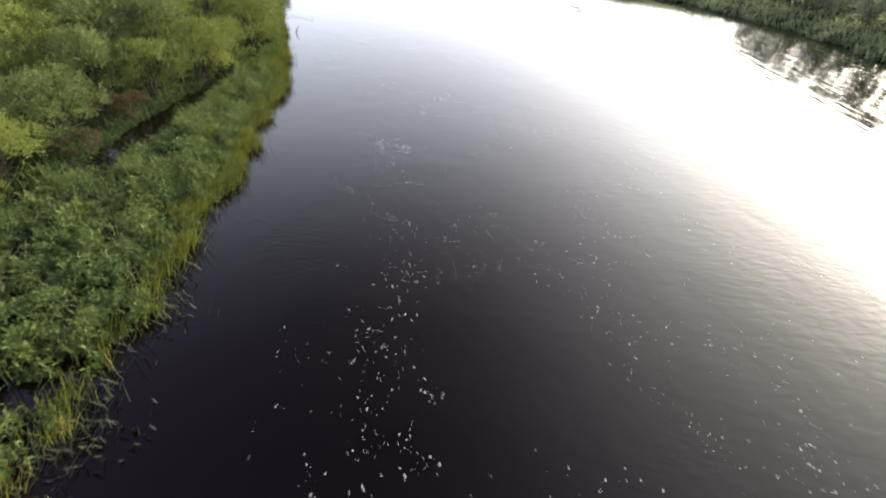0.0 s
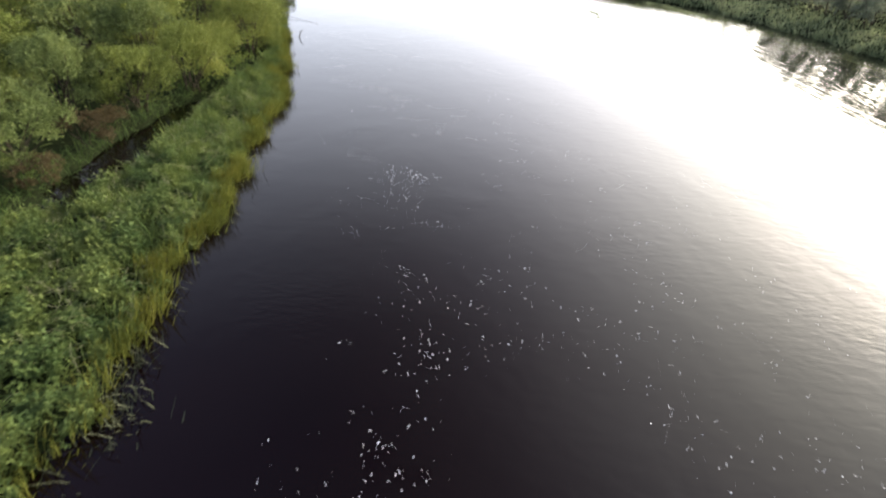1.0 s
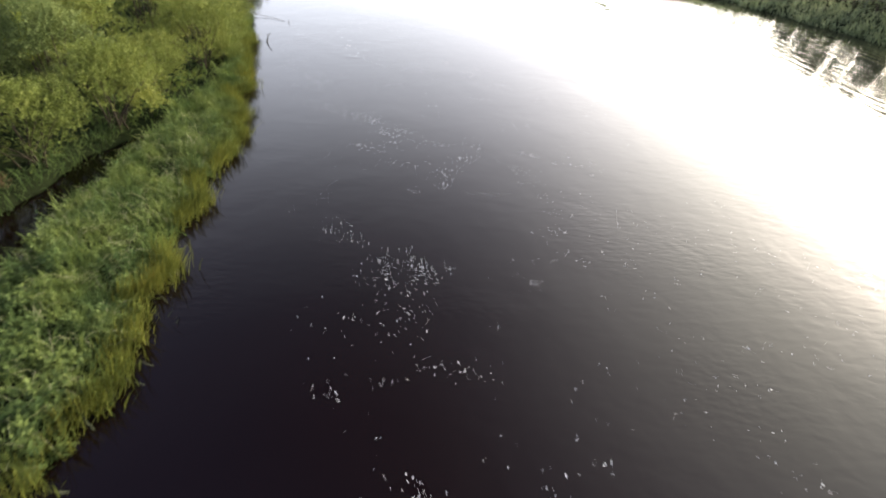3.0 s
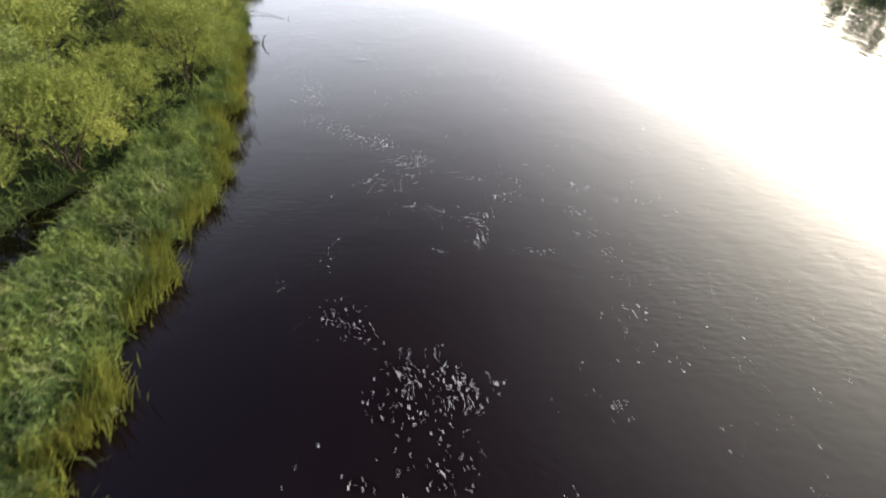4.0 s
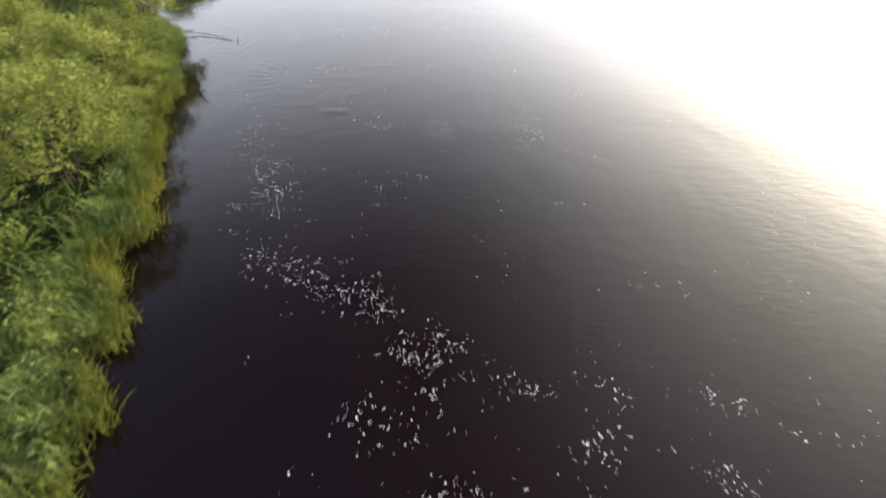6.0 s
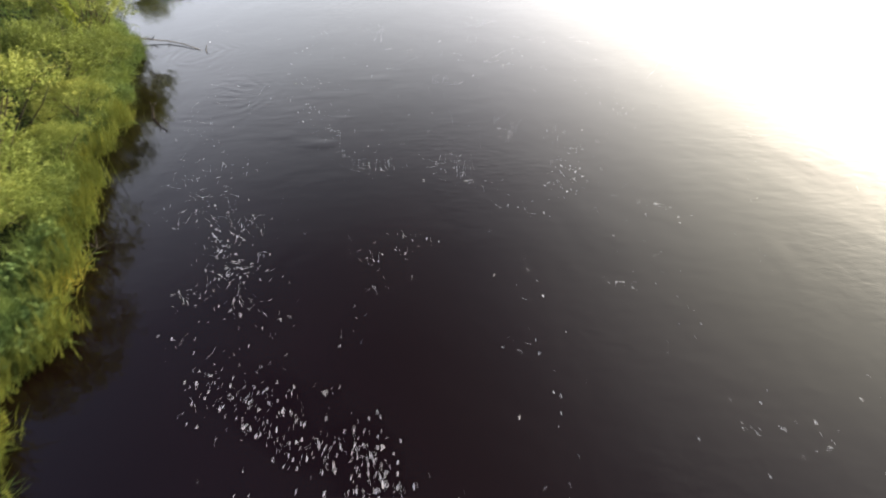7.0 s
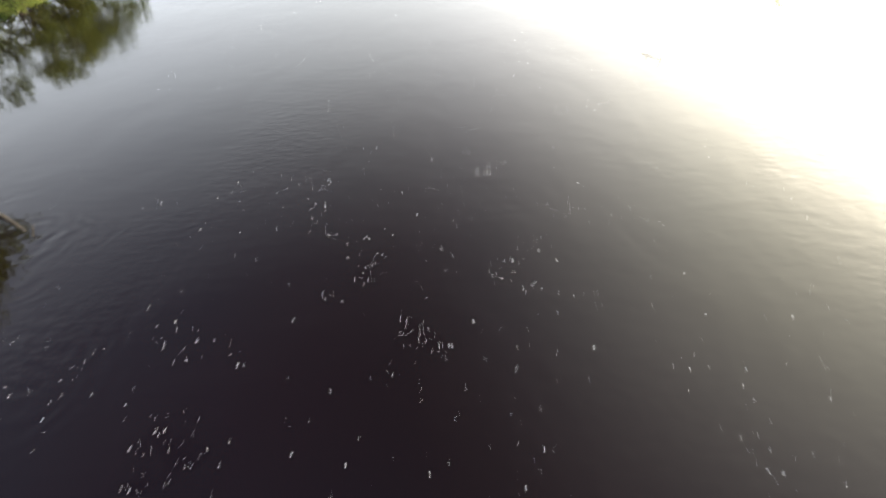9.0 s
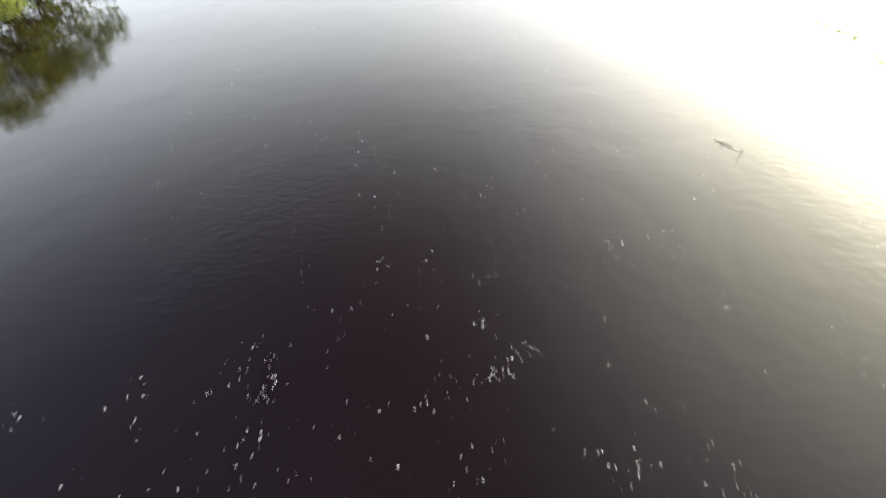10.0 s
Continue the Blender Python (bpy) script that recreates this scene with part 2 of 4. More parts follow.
PONDWEED = foliage("pondweed_leaves", (0.008, 0.007, 0.005), (0.019, 0.017, 0.01), (0.038, 0.035, 0.02), 0.1, 3.0)
WEED = foliage("drowned_weed", (0.012, 0.016, 0.01), (0.035, 0.042, 0.024), (0.075, 0.085, 0.05), 0.1, 2.0)

# ---- plan of the river ----
LEFT = [(-400, 40), (-60, -3.5), (-20, -5.0), (0, -5.6), (5, -5.8), (7.2, -5.65), (9.2, -5.95), (12, -6.35), (14, -6.3), (18.6, -7.15),
        (20.2, -7.35), (23.6, -7.65), (24.8, -7.95), (25.7, -8.25), (26.4, -8.7), (27, -9.05), (27.6, -8.95), (28.3, -8.85), (29.2, -9.1), (30.0, -9.45),
        (30.8, -9.9), (31.8, -10.15), (33, -10.55), (34.4, -10.9), (36, -11.1), (37.4, -11.7), (39.5, -12.35), (41, -12.9), (43, -14.4), (46, -17.2),
        (52, -20.4), (57, -19.4), (61, -20.2), (66, -27), (78, -46), (110, -85), (250, -260), (2000, -2400)]
RIGHT = [(-400, 75), (-60, 31), (0, 29.5), (30, 28.6), (36, 29.6), (40, 30.0), (45, 30.1), (49, 29.7), (53, 29.0), (57, 27.9), (61, 27.0), (66, 25.6), (72, 20), (80, 10), (94, -9), (124, -52), (250, -225), (2000, -2350)]
POOL_Y, POOL_X, POOL_HALF = (12.5, 14.5, 17, 20, 23), (-10.3, -10.3, -10.4, -10.5, -10.3), (0.6, 0.75, 0.8, 0.65, 0.55)  # backwater
LY, LX = zip(*LEFT)
RY, RX = zip(*RIGHT)


def left_edge(y):
    y = np.asarray(y, float)
    scallop = np.abs(np.sin(y * 1.05 + 0.6 * np.sin(y * 0.7))) ** 0.6
    return np.interp(y, LY, LX) - 0.26 + 0.4 * scallop + 0.09 * np.sin(y * 4.3) + 0.06 * np.sin(y * 9.1 + 1.0)


def right_edge(y):
    return np.interp(y, RY, RX) + 0.3 * np.sin(np.asarray(y) * 0.9) + 0.15 * np.sin(np.asarray(y) * 2.7)


def ground_height(x, y):
    x, y = np.asarray(x, float), np.asarray(y, float)
    inland = np.maximum(left_edge(y) - x, x - right_edge(y))
    z = np.clip((inland - 0.4) * 0.25, -1.4, 0.28) + 0.05 * np.sin(x * 1.3) * np.cos(y * 1.1) * (inland > 0)
    middle, half = np.interp(y, POOL_Y, POOL_X) + 0.12 * np.sin(y * 2.0), np.interp(y, POOL_Y, POOL_HALF)
    z = z - 0.9 * np.exp(-((x - middle) / half) ** 4) * np.exp(-(((y - 18.2) / 4.9) ** 6))
    z = z - 0.9 * np.exp(-(((x + 6.7) / 1.25) ** 2 + ((y - 5.45 - 0.25 * (x + 6.7)) / 0.55) ** 2) ** 2)  # the channel at the near end of the reeds
    z = z + np.clip((x - right_edge(y) - 0.6) * 0.2, 0, 1.5)  # the opposite bank rises from the river
    return z + np.clip((inland - 60) * 0.02, 0, 6)


def spaced(lo, hi, step, far):
    near = list(np.arange(lo, hi + 1e-6, step))
    out, d, a, b = [], step, lo, hi
    left, right = [], []
    while b < far:
        d *= 1.22
        a, b = a - d, b + d
        left.append(a), right.append(b)
    return np.array(left[::-1] + near + right)


def quad_mesh(name, verts, quads, material, smooth=False):
    me = bpy.data.meshes.new(name)
    verts, quads = np.asarray(verts, np.float32), np.asarray(quads, np.int32)
    me.vertices.add(len(verts))
    me.vertices.foreach_set("co", verts.ravel())
    me.loops.add(quads.size)
    me.loops.foreach_set("vertex_index", quads.ravel())
    me.polygons.add(len(quads))
    me.polygons.foreach_set("loop_start", np.arange(0, quads.size, 4, dtype=np.int32))
    if smooth:
        me.polygons.foreach_set("use_smooth", np.ones(len(quads), bool))
    me.update(calc_edges=True)
    me.materials.append(material)
    return me


def grid_mesh(name, xs, ys, z, material):
    gx, gy = np.meshgrid(xs, ys)
    verts = np.stack([gx, gy, z(gx, gy)], -1).reshape(-1, 3)
    i = np.arange(len(verts)).reshape(gx.shape)
    quads = np.stack([i[:-1, :-1], i[:-1, 1:], i[1:, 1:], i[1:, :-1]], -1).reshape(-1, 4)
    return quad_mesh(name, verts, quads, material, True)


tagged(new("ground", grid_mesh("ground", spaced(-30, 34, 0.5, 2600), spaced(-10, 70, 0.5, 2600), ground_height, SOIL)),
       "dark marshy soil of the river banks and bed", "ground", kind="structure")
water_xs, water_ys = spaced(-30, 34, 8, 2500), spaced(-10, 70, 8, 2500)
tagged(new("water", grid_mesh("water", water_xs, water_ys, lambda x, y: x * 0, WATER)),
       "calm dark peaty river water mirroring the evening sky", "water", kind="structure")


# ---- blades: reeds, sedges and herbs ----
def blades(name, roots, length, width, lean, rng, material, droop=0.7, toward=None, tall=1.0):
    """One mesh of curved, tapering blades. lean: how far they tip from upright; toward: an angle most tip to."""
    n = len(roots)
    ln = rng.uniform(*length, n) * tall
    wd = rng.uniform(*width, n)
    ang = rng.uniform(0, 2 * np.pi, n) if toward is None else toward + rng.normal(0, 0.9, n)
    tip = rng.uniform(*lean, n)
    out = np.stack([np.cos(ang), np.sin(ang), 0 * ang], -1)
    side = np.stack([-np.sin(ang + rng.normal(0, 0.5, n)), np.cos(ang), 0 * ang], -1)
    up = np.array([0, 0, 1.0])
    verts = np.zeros((n, 6, 3))
    pos = roots.copy()
    for k, (step, w) in enumerate(((0, 0.75), (0.52, 1.0), (0.48, 0.1))):
        a = tip * (0.5 + droop * 1.4 * k)
        pos = pos + (step * ln)[:, None] * (out * np.sin(a)[:, None] + up * np.cos(a)[:, None])
        verts[:, 2 * k] = pos - side * (wd * w / 2)[:, None]
        verts[:, 2 * k + 1] = pos + side * (wd * w / 2)[:, None]
    base = np.arange(n)[:, None, None] * 6
    quads = (base + np.array([[0, 1, 3, 2], [2, 3, 5, 4]])[None]).reshape(-1, 4)
    return quad_mesh(name, verts.reshape(-1, 3), quads, material)


def hollow(x, y, scale, seed):
    """A smooth field between 0 and 1, for clumps and gaps."""
    r = np.random.default_rng(seed)
    x, y = (x + scale * (0.6 * np.sin(0.83 * y / scale + seed) + 0.35 * np.sin(1.9 * y / scale + 0.7 * x / scale)),
            y + scale * (0.6 * np.sin(0.71 * x / scale + 2.0) + 0.35 * np.sin(2.3 * x / scale - 0.6 * y / scale + seed)))
    total = np.zeros_like(x)
    for _ in range(7):
        a, k, ph = r.uniform(0, 6.28), r.uniform(0.6, 1.9) / scale, r.uniform(0, 6.28)
        total += np.sin((x * np.cos(a) + y * np.sin(a)) * k * 3.0 + ph)
    return 0.5 + total / 9.0


INNER_Y = (-10, 8, 12.4, 13.6, 14.6, 18, 22, 23.4, 24.6, 27, 30, 34, 38, 42, 46)
INNER_X = (-10.5, -10.5, -10.6, -10.2, -9.65, -9.65, -9.75, -9.7, -10.0, -9.6, -10.2, -11.9, -13.0, -14.8, -18.4)
rng = np.random.default_rng(5)


def bed(n, y0, y1, inner, keep):
    y = rng.uniform(y0, y1, n)
    xl = left_edge(y)
    xi = inner(y)
    x = xl - 0.13 + (xi - xl) * rng.uniform(0, 1, n)
    k = (xi < xl) & keep(x, y) & (((x + 6.7) / 1.1) ** 2 + ((y - 5.45 - 0.25 * (x + 6.7)) / 0.42) ** 2 > 1)  # a channel cuts the near end off
    x, y = x[k], y[k]
    return np.stack([x, y, np.maximum(ground_height(x, y), -0.15)], -1)


inner = lambda y: np.interp(y, INNER_Y, INNER_X)


def leafy(name, roots, height, per, leaf, rng, material):
    """One mesh of upright stems' leaves: short pointed blades set along each stem, spreading outward."""
    n = len(roots)
    tilt = rng.normal(0, 0.22, (n, 2))
    frac = rng.uniform(0.25, 1.0, (n, per)) ** 0.7
    lift = frac * height[:, None]
    at = np.stack([roots[:, None, 0] + tilt[:, None, 0] * lift, roots[:, None, 1] + tilt[:, None, 1] * lift, roots[:, None, 2] + lift], -1)
    ang = rng.uniform(0, 2 * np.pi, (n, per))
    rise = rng.uniform(-0.15, 1.1, (n, per))
    ahead = np.stack([np.cos(ang) * np.cos(rise), np.sin(ang) * np.cos(rise), np.sin(rise)], -1)
    side = np.stack([-np.sin(ang), np.cos(ang), rng.normal(0, 0.35, (n, per))], -1)
    size = rng.uniform(*leaf, (n, per, 1))
    mid = at + ahead * size * 0.45
    tip = at + ahead * size - np.array([0, 0, 0.25]) * size
    verts = np.stack([at, mid - side * size * 0.14, tip, mid + side * size * 0.14], 2).reshape(-1, 3)
    return quad_mesh(name, verts, np.arange(len(verts)).reshape(-1, 4), material)


def clumps(x, y):
    return 0.1 + 0.95 * np.clip(hollow(x, y, 0.34, 61), 0, 1) + 0.3 * np.clip(hollow(x, y, 2.2, 62), 0, 1)


roots = bed(58000, -2, 45, inner, lambda x, y: (hollow(x, y, 0.5, 3) + rng.uniform(-0.1, 0.1, len(x)) > 0.41) & (rng.uniform(0, 1, len(x)) < np.interp(y, (9, 17), (1.0, 0.22))) & ((left_edge(y) - x > 0.75) | (hollow(x, y, 0.5, 3) > 0.46)))
tagged(new("reed_bed", leafy("reed_bed", roots, 0.5 * clumps(roots[:, 0], roots[:, 1]) * np.clip(hollow(roots[:, 0], roots[:, 1], 0.5, 3) * 2.6 - 0.75, 0.25, 1.0) * rng.uniform(0.8, 1.15, len(roots)), 8, (0.06, 0.15), rng, REED)),
       "dense low green reed bed along the water's edge", "reeds", kind="stuff")
roots = bed(102000, -2, 45, inner, lambda x, y: (hollow(x, y, 1.0, 33) + rng.uniform(-0.3, 0.3, len(x)) > 0.34) & (rng.uniform(0, 1, len(x)) < np.interp(y, (7, 15), (0.2, 1.0))))
tagged(new("sedge_tussocks", blades("sedge_tussocks", roots, (0.35, 0.7), (0.011, 0.022), (0.1, 0.9), rng, SEDGE, 0.8, None, clumps(roots[:, 0], roots[:, 1]))),
       "tussocks of long green sedge in the reed bed", "sedge", kind="stuff")
fringe_y = rng.uniform(-2, 36, 16000)
fringe_y = fringe_y[hollow(fringe_y, fringe_y * 0, 1.2, 8) + rng.uniform(-0.25, 0.25, len(fringe_y)) > np.interp(fringe_y, (9, 14), (0.46, 0.36))]
fringe_y = fringe_y[(fringe_y > 8) | (rng.uniform(0, 1, len(fringe_y)) < 0.6)]
fringe = np.stack([left_edge(fringe_y) + rng.normal(-0.2, 0.17, len(fringe_y)), fringe_y, fringe_y * 0 - 0.05], -1)
tagged(new("yellow_reed_fringe", blades("yellow_reed_fringe", fringe, (0.32, 0.66), (0.01, 0.022), (0.05, 0.55), rng, REED_YELLOW, 0.4, 0.0)),
       "yellowing reed blades leaning over the water's edge", "reeds", kind="stuff")
straw = bed(2600, 7, 24, inner, lambda x, y: hollow(x, y, 0.7, 19) > 0.52)
straw[:, 2] += 0.28 * clumps(straw[:, 0], straw[:, 1])
tagged(new("bent_straw", blades("bent_straw", straw, (0.25, 0.5), (0.009, 0.016), (0.7, 1.3), rng, STRAW, 0.5)),
       "pale bent dry blades lying over the reed bed", "dry reeds", kind="stuff")


# ---- willow shrubs ----
def tapered(path, radii, verts, quads, sides=5):
    start = len(verts)
    for p, r in zip(path, radii):
        for s in range(sides):
            a = 2 * math.pi * s / sides
            verts.append((p[0] + r * math.cos(a), p[1] + r * math.sin(a), p[2]))
    for k in range(len(path) - 1):
        for s in range(sides):
            a, b = start + k * sides + s, start + k * sides + (s + 1) % sides
            quads.append((a, b, b + sides, a + sides))


def shrub(name, seed, radius, height, lobes, shoots, leaves, leaf, material, label, category, flat=1.0, skirt=3):
    """A bush: an Empty at its foot with limbs and a crown of shoots set with narrow leaves."""
    r = np.random.default_rng(seed)
    root = new(name)
    tagged(root, label, category)
    root.empty_display_size = 0.2
    centres = []
    for k in range(lobes):  # clumps of foliage over a dome, and others down its flank to the ground
        low = k % skirt == 0
        a, d = r.uniform(0, 2 * np.pi), radius * (r.uniform(0.48, 0.7) if low else 0.8 * math.sqrt(r.uniform(0, 1)))
        top = height * math.sqrt(max(0.14, 1 - 0.92 * (d / radius) ** 2))
        centres.append((d * math.cos(a), d * math.sin(a), top * (r.uniform(0.15, 0.5) if low else r.uniform(0.66, 0.92)), r.uniform(0.16, 0.27) * radius))
    v, q = [], []
    for cx, cy, cz, cr in centres[::4]:
        b = r.normal(0, radius * 0.1, 2)
        tapered([(b[0], b[1], -0.1), (cx * 0.35 + b[0] * 0.5, cy * 0.35 + b[1] * 0.5, cz * 0.45), (cx * 0.8, cy * 0.8, cz * 0.9), (cx, cy, cz + cr * 0.5)],
                (0.03 * height / 2.5, 0.022 * height / 2.5, 0.012, 0.005), v, q)
    trunk = new("trunk", quad_mesh("trunk", v, q, BARK, True))
    trunk.parent = root
    c = np.array(centres)
    pick = r.integers(0, lobes, shoots)
    direction = r.normal(0, 1, (shoots, 3))
    direction[:, 2] = np.abs(direction[:, 2]) * 0.9 + 0.1 - 0.5 * (r.uniform(0, 1, shoots) < 0.25)
    direction /= np.linalg.norm(direction, axis=1)[:, None]
    start = c[pick, :3] + direction * (c[pick, 3] * r.uniform(0.45, 0.95, shoots))[:, None]
    start[:, 2] = np.maximum(start[:, 2], 0.12)
    grow = direction + np.array([0, 0, 0.6]) + r.normal(0, 0.22, (shoots, 3))
    grow[:, 2] *= flat
    grow /= np.linalg.norm(grow, axis=1)[:, None]
    span = r.uniform(0.14, 0.34, shoots) * radius / 1.7
    along = np.tile(np.linspace(0.05, 1.0, leaves), (shoots, 1)) + r.normal(0, 0.02, (shoots, leaves))
    at = start[:, None] + grow[:, None] * (along * span[:, None])[..., None]
    at[..., 2] -= 0.10 * along ** 2 * span[:, None]
    spread = r.normal(0, 1, (shoots, leaves, 3))
    spread -= (spread * grow[:, None]).sum(-1, keepdims=True) * grow[:, None]
    spread /= np.linalg.norm(spread, axis=-1, keepdims=True) + 1e-6
    pointing = spread * 0.75 + grow[:, None] * 0.65
    pointing[..., 2] -= 0.12
    across = np.cross(pointing, spread + r.normal(0, 0.6, spread.shape))
    across /= np.linalg.norm(across, axis=-1, keepdims=True) + 1e-6
    size = leaf * r.uniform(0.7, 1.25, (shoots, leaves, 1))
    tip = at + pointing * size
    mid = at + pointing * size * 0.45
    verts = np.stack([at, mid - across * size * 0.15, tip, mid + across * size * 0.15], 2).reshape(-1, 3)
    crown = new("crown", quad_mesh("crown", verts, np.arange(len(verts)).reshape(-1, 4), material))
    crown.parent = root
    return root


BRIGHT, GREYISH, BROWNISH = "bright yellow-green willow shrub on the river bank", "grey-green rounded willow shrub on the marshy bank", "half-withered brownish shrub beside the backwater"
kinds = {
    "bright": [shrub("willow_shrub", s, 1.7, 2.4, 46, 1850, 12, 0.072, WILLOW, BRIGHT, "shrub", skirt=5) for s in (11, 12)],
    "grey": [shrub("willow_shrub", s, 1.7, 2.4, 46, 1850, 12, 0.07, WILLOW_GREY, GREYISH, "shrub", skirt=5) for s in (21, 22)],
    "brown": [shrub("withered_shrub", 31, 1.5, 1.9, 11, 420, 16, 0.09, BROWN_LEAF, BROWNISH, "shrub")],
    "light": [shrub("willow_shrub", s, 1.7, 2.4, 40, 620, 8, 0.13, m, "rounded willow shrub in the marsh behind the bank", "shrub")
              for s, m in ((41, WILLOW), (42, WILLOW_GREY))],
    "far": [shrub("bank_shrub", s, 1.8, 2.5, 26, 300, 8, 0.22, HAZED_LEAF, "dull green shrub on the opposite bank, its colour paled for haze", "shrub") for s in (51, 52)],
}
used = set()


def put(kind, i, x, y, turn, scale, tall=1.0, group=""):
    ob = kinds[kind][i]
    place = Matrix.LocRotScale((x, y, max(float(ground_height(x, y)), -0.1)), Euler((0, 0, radians(turn))), (scale, scale, scale * tall))
    if (kind, i) in used:
        ob = copy_thing(ob, place @ Matrix.Diagonal((*ob.scale, 1)).inverted())
    else:
        used.add((kind, i))
        ob.matrix_basis = place
    tagged(ob, group=group or "shrubs on the bank")
    return ob


# nearest shrubs, one by one
BY_THE_BACKWATER = [
    ("bright", 0, -11.1, 23.1, 20, 1.0, 1.05), ("bright", 1, -11.75, 20.3, 100, 0.95, 1.0), ("grey", 1, -12.2, 15.1, 140, 0.95, 1.0), ("grey", 0, -13.3, 18.9, 60, 0.95, 1.15),
    ("bright", 1, -15.2, 17.6, 190, 0.95, 1.0), ("brown", 0, -11.2, 14.6, 10, 0.6, 0.75), ("brown", 0, -11.6, 17.0, 130, 0.65, 0.8), ("brown", 0, -11.5, 18.5, 250, 0.5, 0.8),
    ("bright", 1, -11.5, 10.5, 40, 0.55, 0.75), ("bright", 0, -12.0, 12.4, 80, 0.85, 0.9), ("bright", 0, -16.2, 20.0, 250, 1.2, 1.05), ("grey", 1, -16.0, 14.4, 200, 1.1, 1.0),
    ("bright", 1, -13.4, 8.0, 60, 1.0, 0.95),
]
BY_THE_RIVER = [
    ("bright", 1, -11.2, 29.7, 60, 1.15, 1.05), ("grey", 0, -13.6, 24.6, 20, 1.15, 1.1), ("bright", 0, -14.2, 27.0, 200, 1.25, 1.1), ("bright", 1, -11.35, 26.2, 300, 0.95, 0.9),
    ("bright", 0, -12.2, 32.7, 120, 1.12, 1.0), ("light", 1, -15.6, 24.2, 30, 1.25, 1.1), ("light", 0, -16.0, 29.8, 10, 1.3, 1.15), ("bright", 0, -12.9, 36.3, 310, 0.98, 0.85),
    ("bright", 0, -15.6, 34.6, 45, 1.25, 1.15), ("bright", 1, -10.75, 30.9, 20, 0.55, 0.7), ("bright", 0, -11.35, 33.0, 150, 0.6, 0.7), ("bright", 1, -11.95, 35.1, 240, 0.6, 0.75),
]
DOWNSTREAM = [
    ("bright", 1, -14.1, 40.3, 170, 1.12, 0.98), ("bright", 0, -14.9, 42.4, 80, 1.15, 1.15), ("light", 0, -19.6, 46.4, 220, 1.2, 1.1), ("bright", 0, -20.3, 57.6, 20, 1.3, 1.15),
    ("bright", 1, -19.4, 55.2, 80, 0.8, 0.8), ("bright", 1, -20.6, 60.2, 200, 1.25, 1.1), ("light", 1, -21.2, 65.2, 30, 1.4, 1.2), ("grey", 1, -20.8, 62.2, 120, 1.3, 1.3), ("light", 0, -19.9, 58.9, 40, 0.75, 0.8), ("light", 0, -20.5, 61.3, 140, 0.75, 0.8), ("light", 1, -20.0, 56.4, 200, 0.7, 0.8),
    ("light", 0, -24.0, 57.0, 250, 1.4, 1.3), ("bright", 0, -12.8, 38.6, 60, 0.65, 0.8), ("light", 1, -17.6, 39.0, 130, 1.3, 1.2), ("light", 0, -24.0, 52.0, 75, 1.4, 1.3),
    ("light", 0, -28.4, 63.0, 140, 1.5, 1.3),
]
NEAR = BY_THE_BACKWATER + BY_THE_RIVER + DOWNSTREAM
for kind, i, x, y, turn, scale, tall in NEAR:
    put(kind, i, x, y, turn, scale, tall)
r2 = np.random.default_rng(77)
for gx in range(3):
    for gy in range(17):
        y = -2 + gy * 3.6 + r2.uniform(-1.1, 1.1)
        x = float(left_edge(y)) - 8.6 - gx * 3.5 - max(0, 10 - y) * 0.1 + r2.uniform(-1.1, 1.1)
        s = r2.uniform(0.8, 1.35)
        if all((x - n[2]) ** 2 + (y - n[3]) ** 2 > 4.5 for n in NEAR):
            put("light", int(r2.integers(0, 2)), x, y, r2.uniform(0, 360), s, r2.uniform(0.85, 1.25), "shrubs in the marsh")
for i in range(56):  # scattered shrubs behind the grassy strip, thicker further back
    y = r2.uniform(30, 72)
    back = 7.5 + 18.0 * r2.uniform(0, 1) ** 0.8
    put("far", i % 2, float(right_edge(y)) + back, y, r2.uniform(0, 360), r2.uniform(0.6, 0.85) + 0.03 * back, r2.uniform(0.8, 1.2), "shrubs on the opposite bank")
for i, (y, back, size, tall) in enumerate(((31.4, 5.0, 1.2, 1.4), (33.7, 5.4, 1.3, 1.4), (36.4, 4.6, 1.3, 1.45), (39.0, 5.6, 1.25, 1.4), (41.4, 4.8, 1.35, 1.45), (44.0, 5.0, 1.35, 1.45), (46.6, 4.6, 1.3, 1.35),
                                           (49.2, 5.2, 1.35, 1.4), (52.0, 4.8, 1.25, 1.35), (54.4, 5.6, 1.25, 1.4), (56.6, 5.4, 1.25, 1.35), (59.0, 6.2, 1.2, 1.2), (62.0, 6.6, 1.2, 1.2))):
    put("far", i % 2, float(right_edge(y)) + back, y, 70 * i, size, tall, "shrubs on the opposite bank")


# ---- undergrowth ----
def inland_roots(n, y0, y1, near, far, edge, sign, r):
    y = r.uniform(y0, y1, n)
    d = near + (far - near) * r.uniform(0, 1, n) ** 1.5
    x = edge(y) + sign * d
    z = ground_height(x, y)
    k = z > -0.06
    return np.stack([x[k], y[k], z[k]], -1)


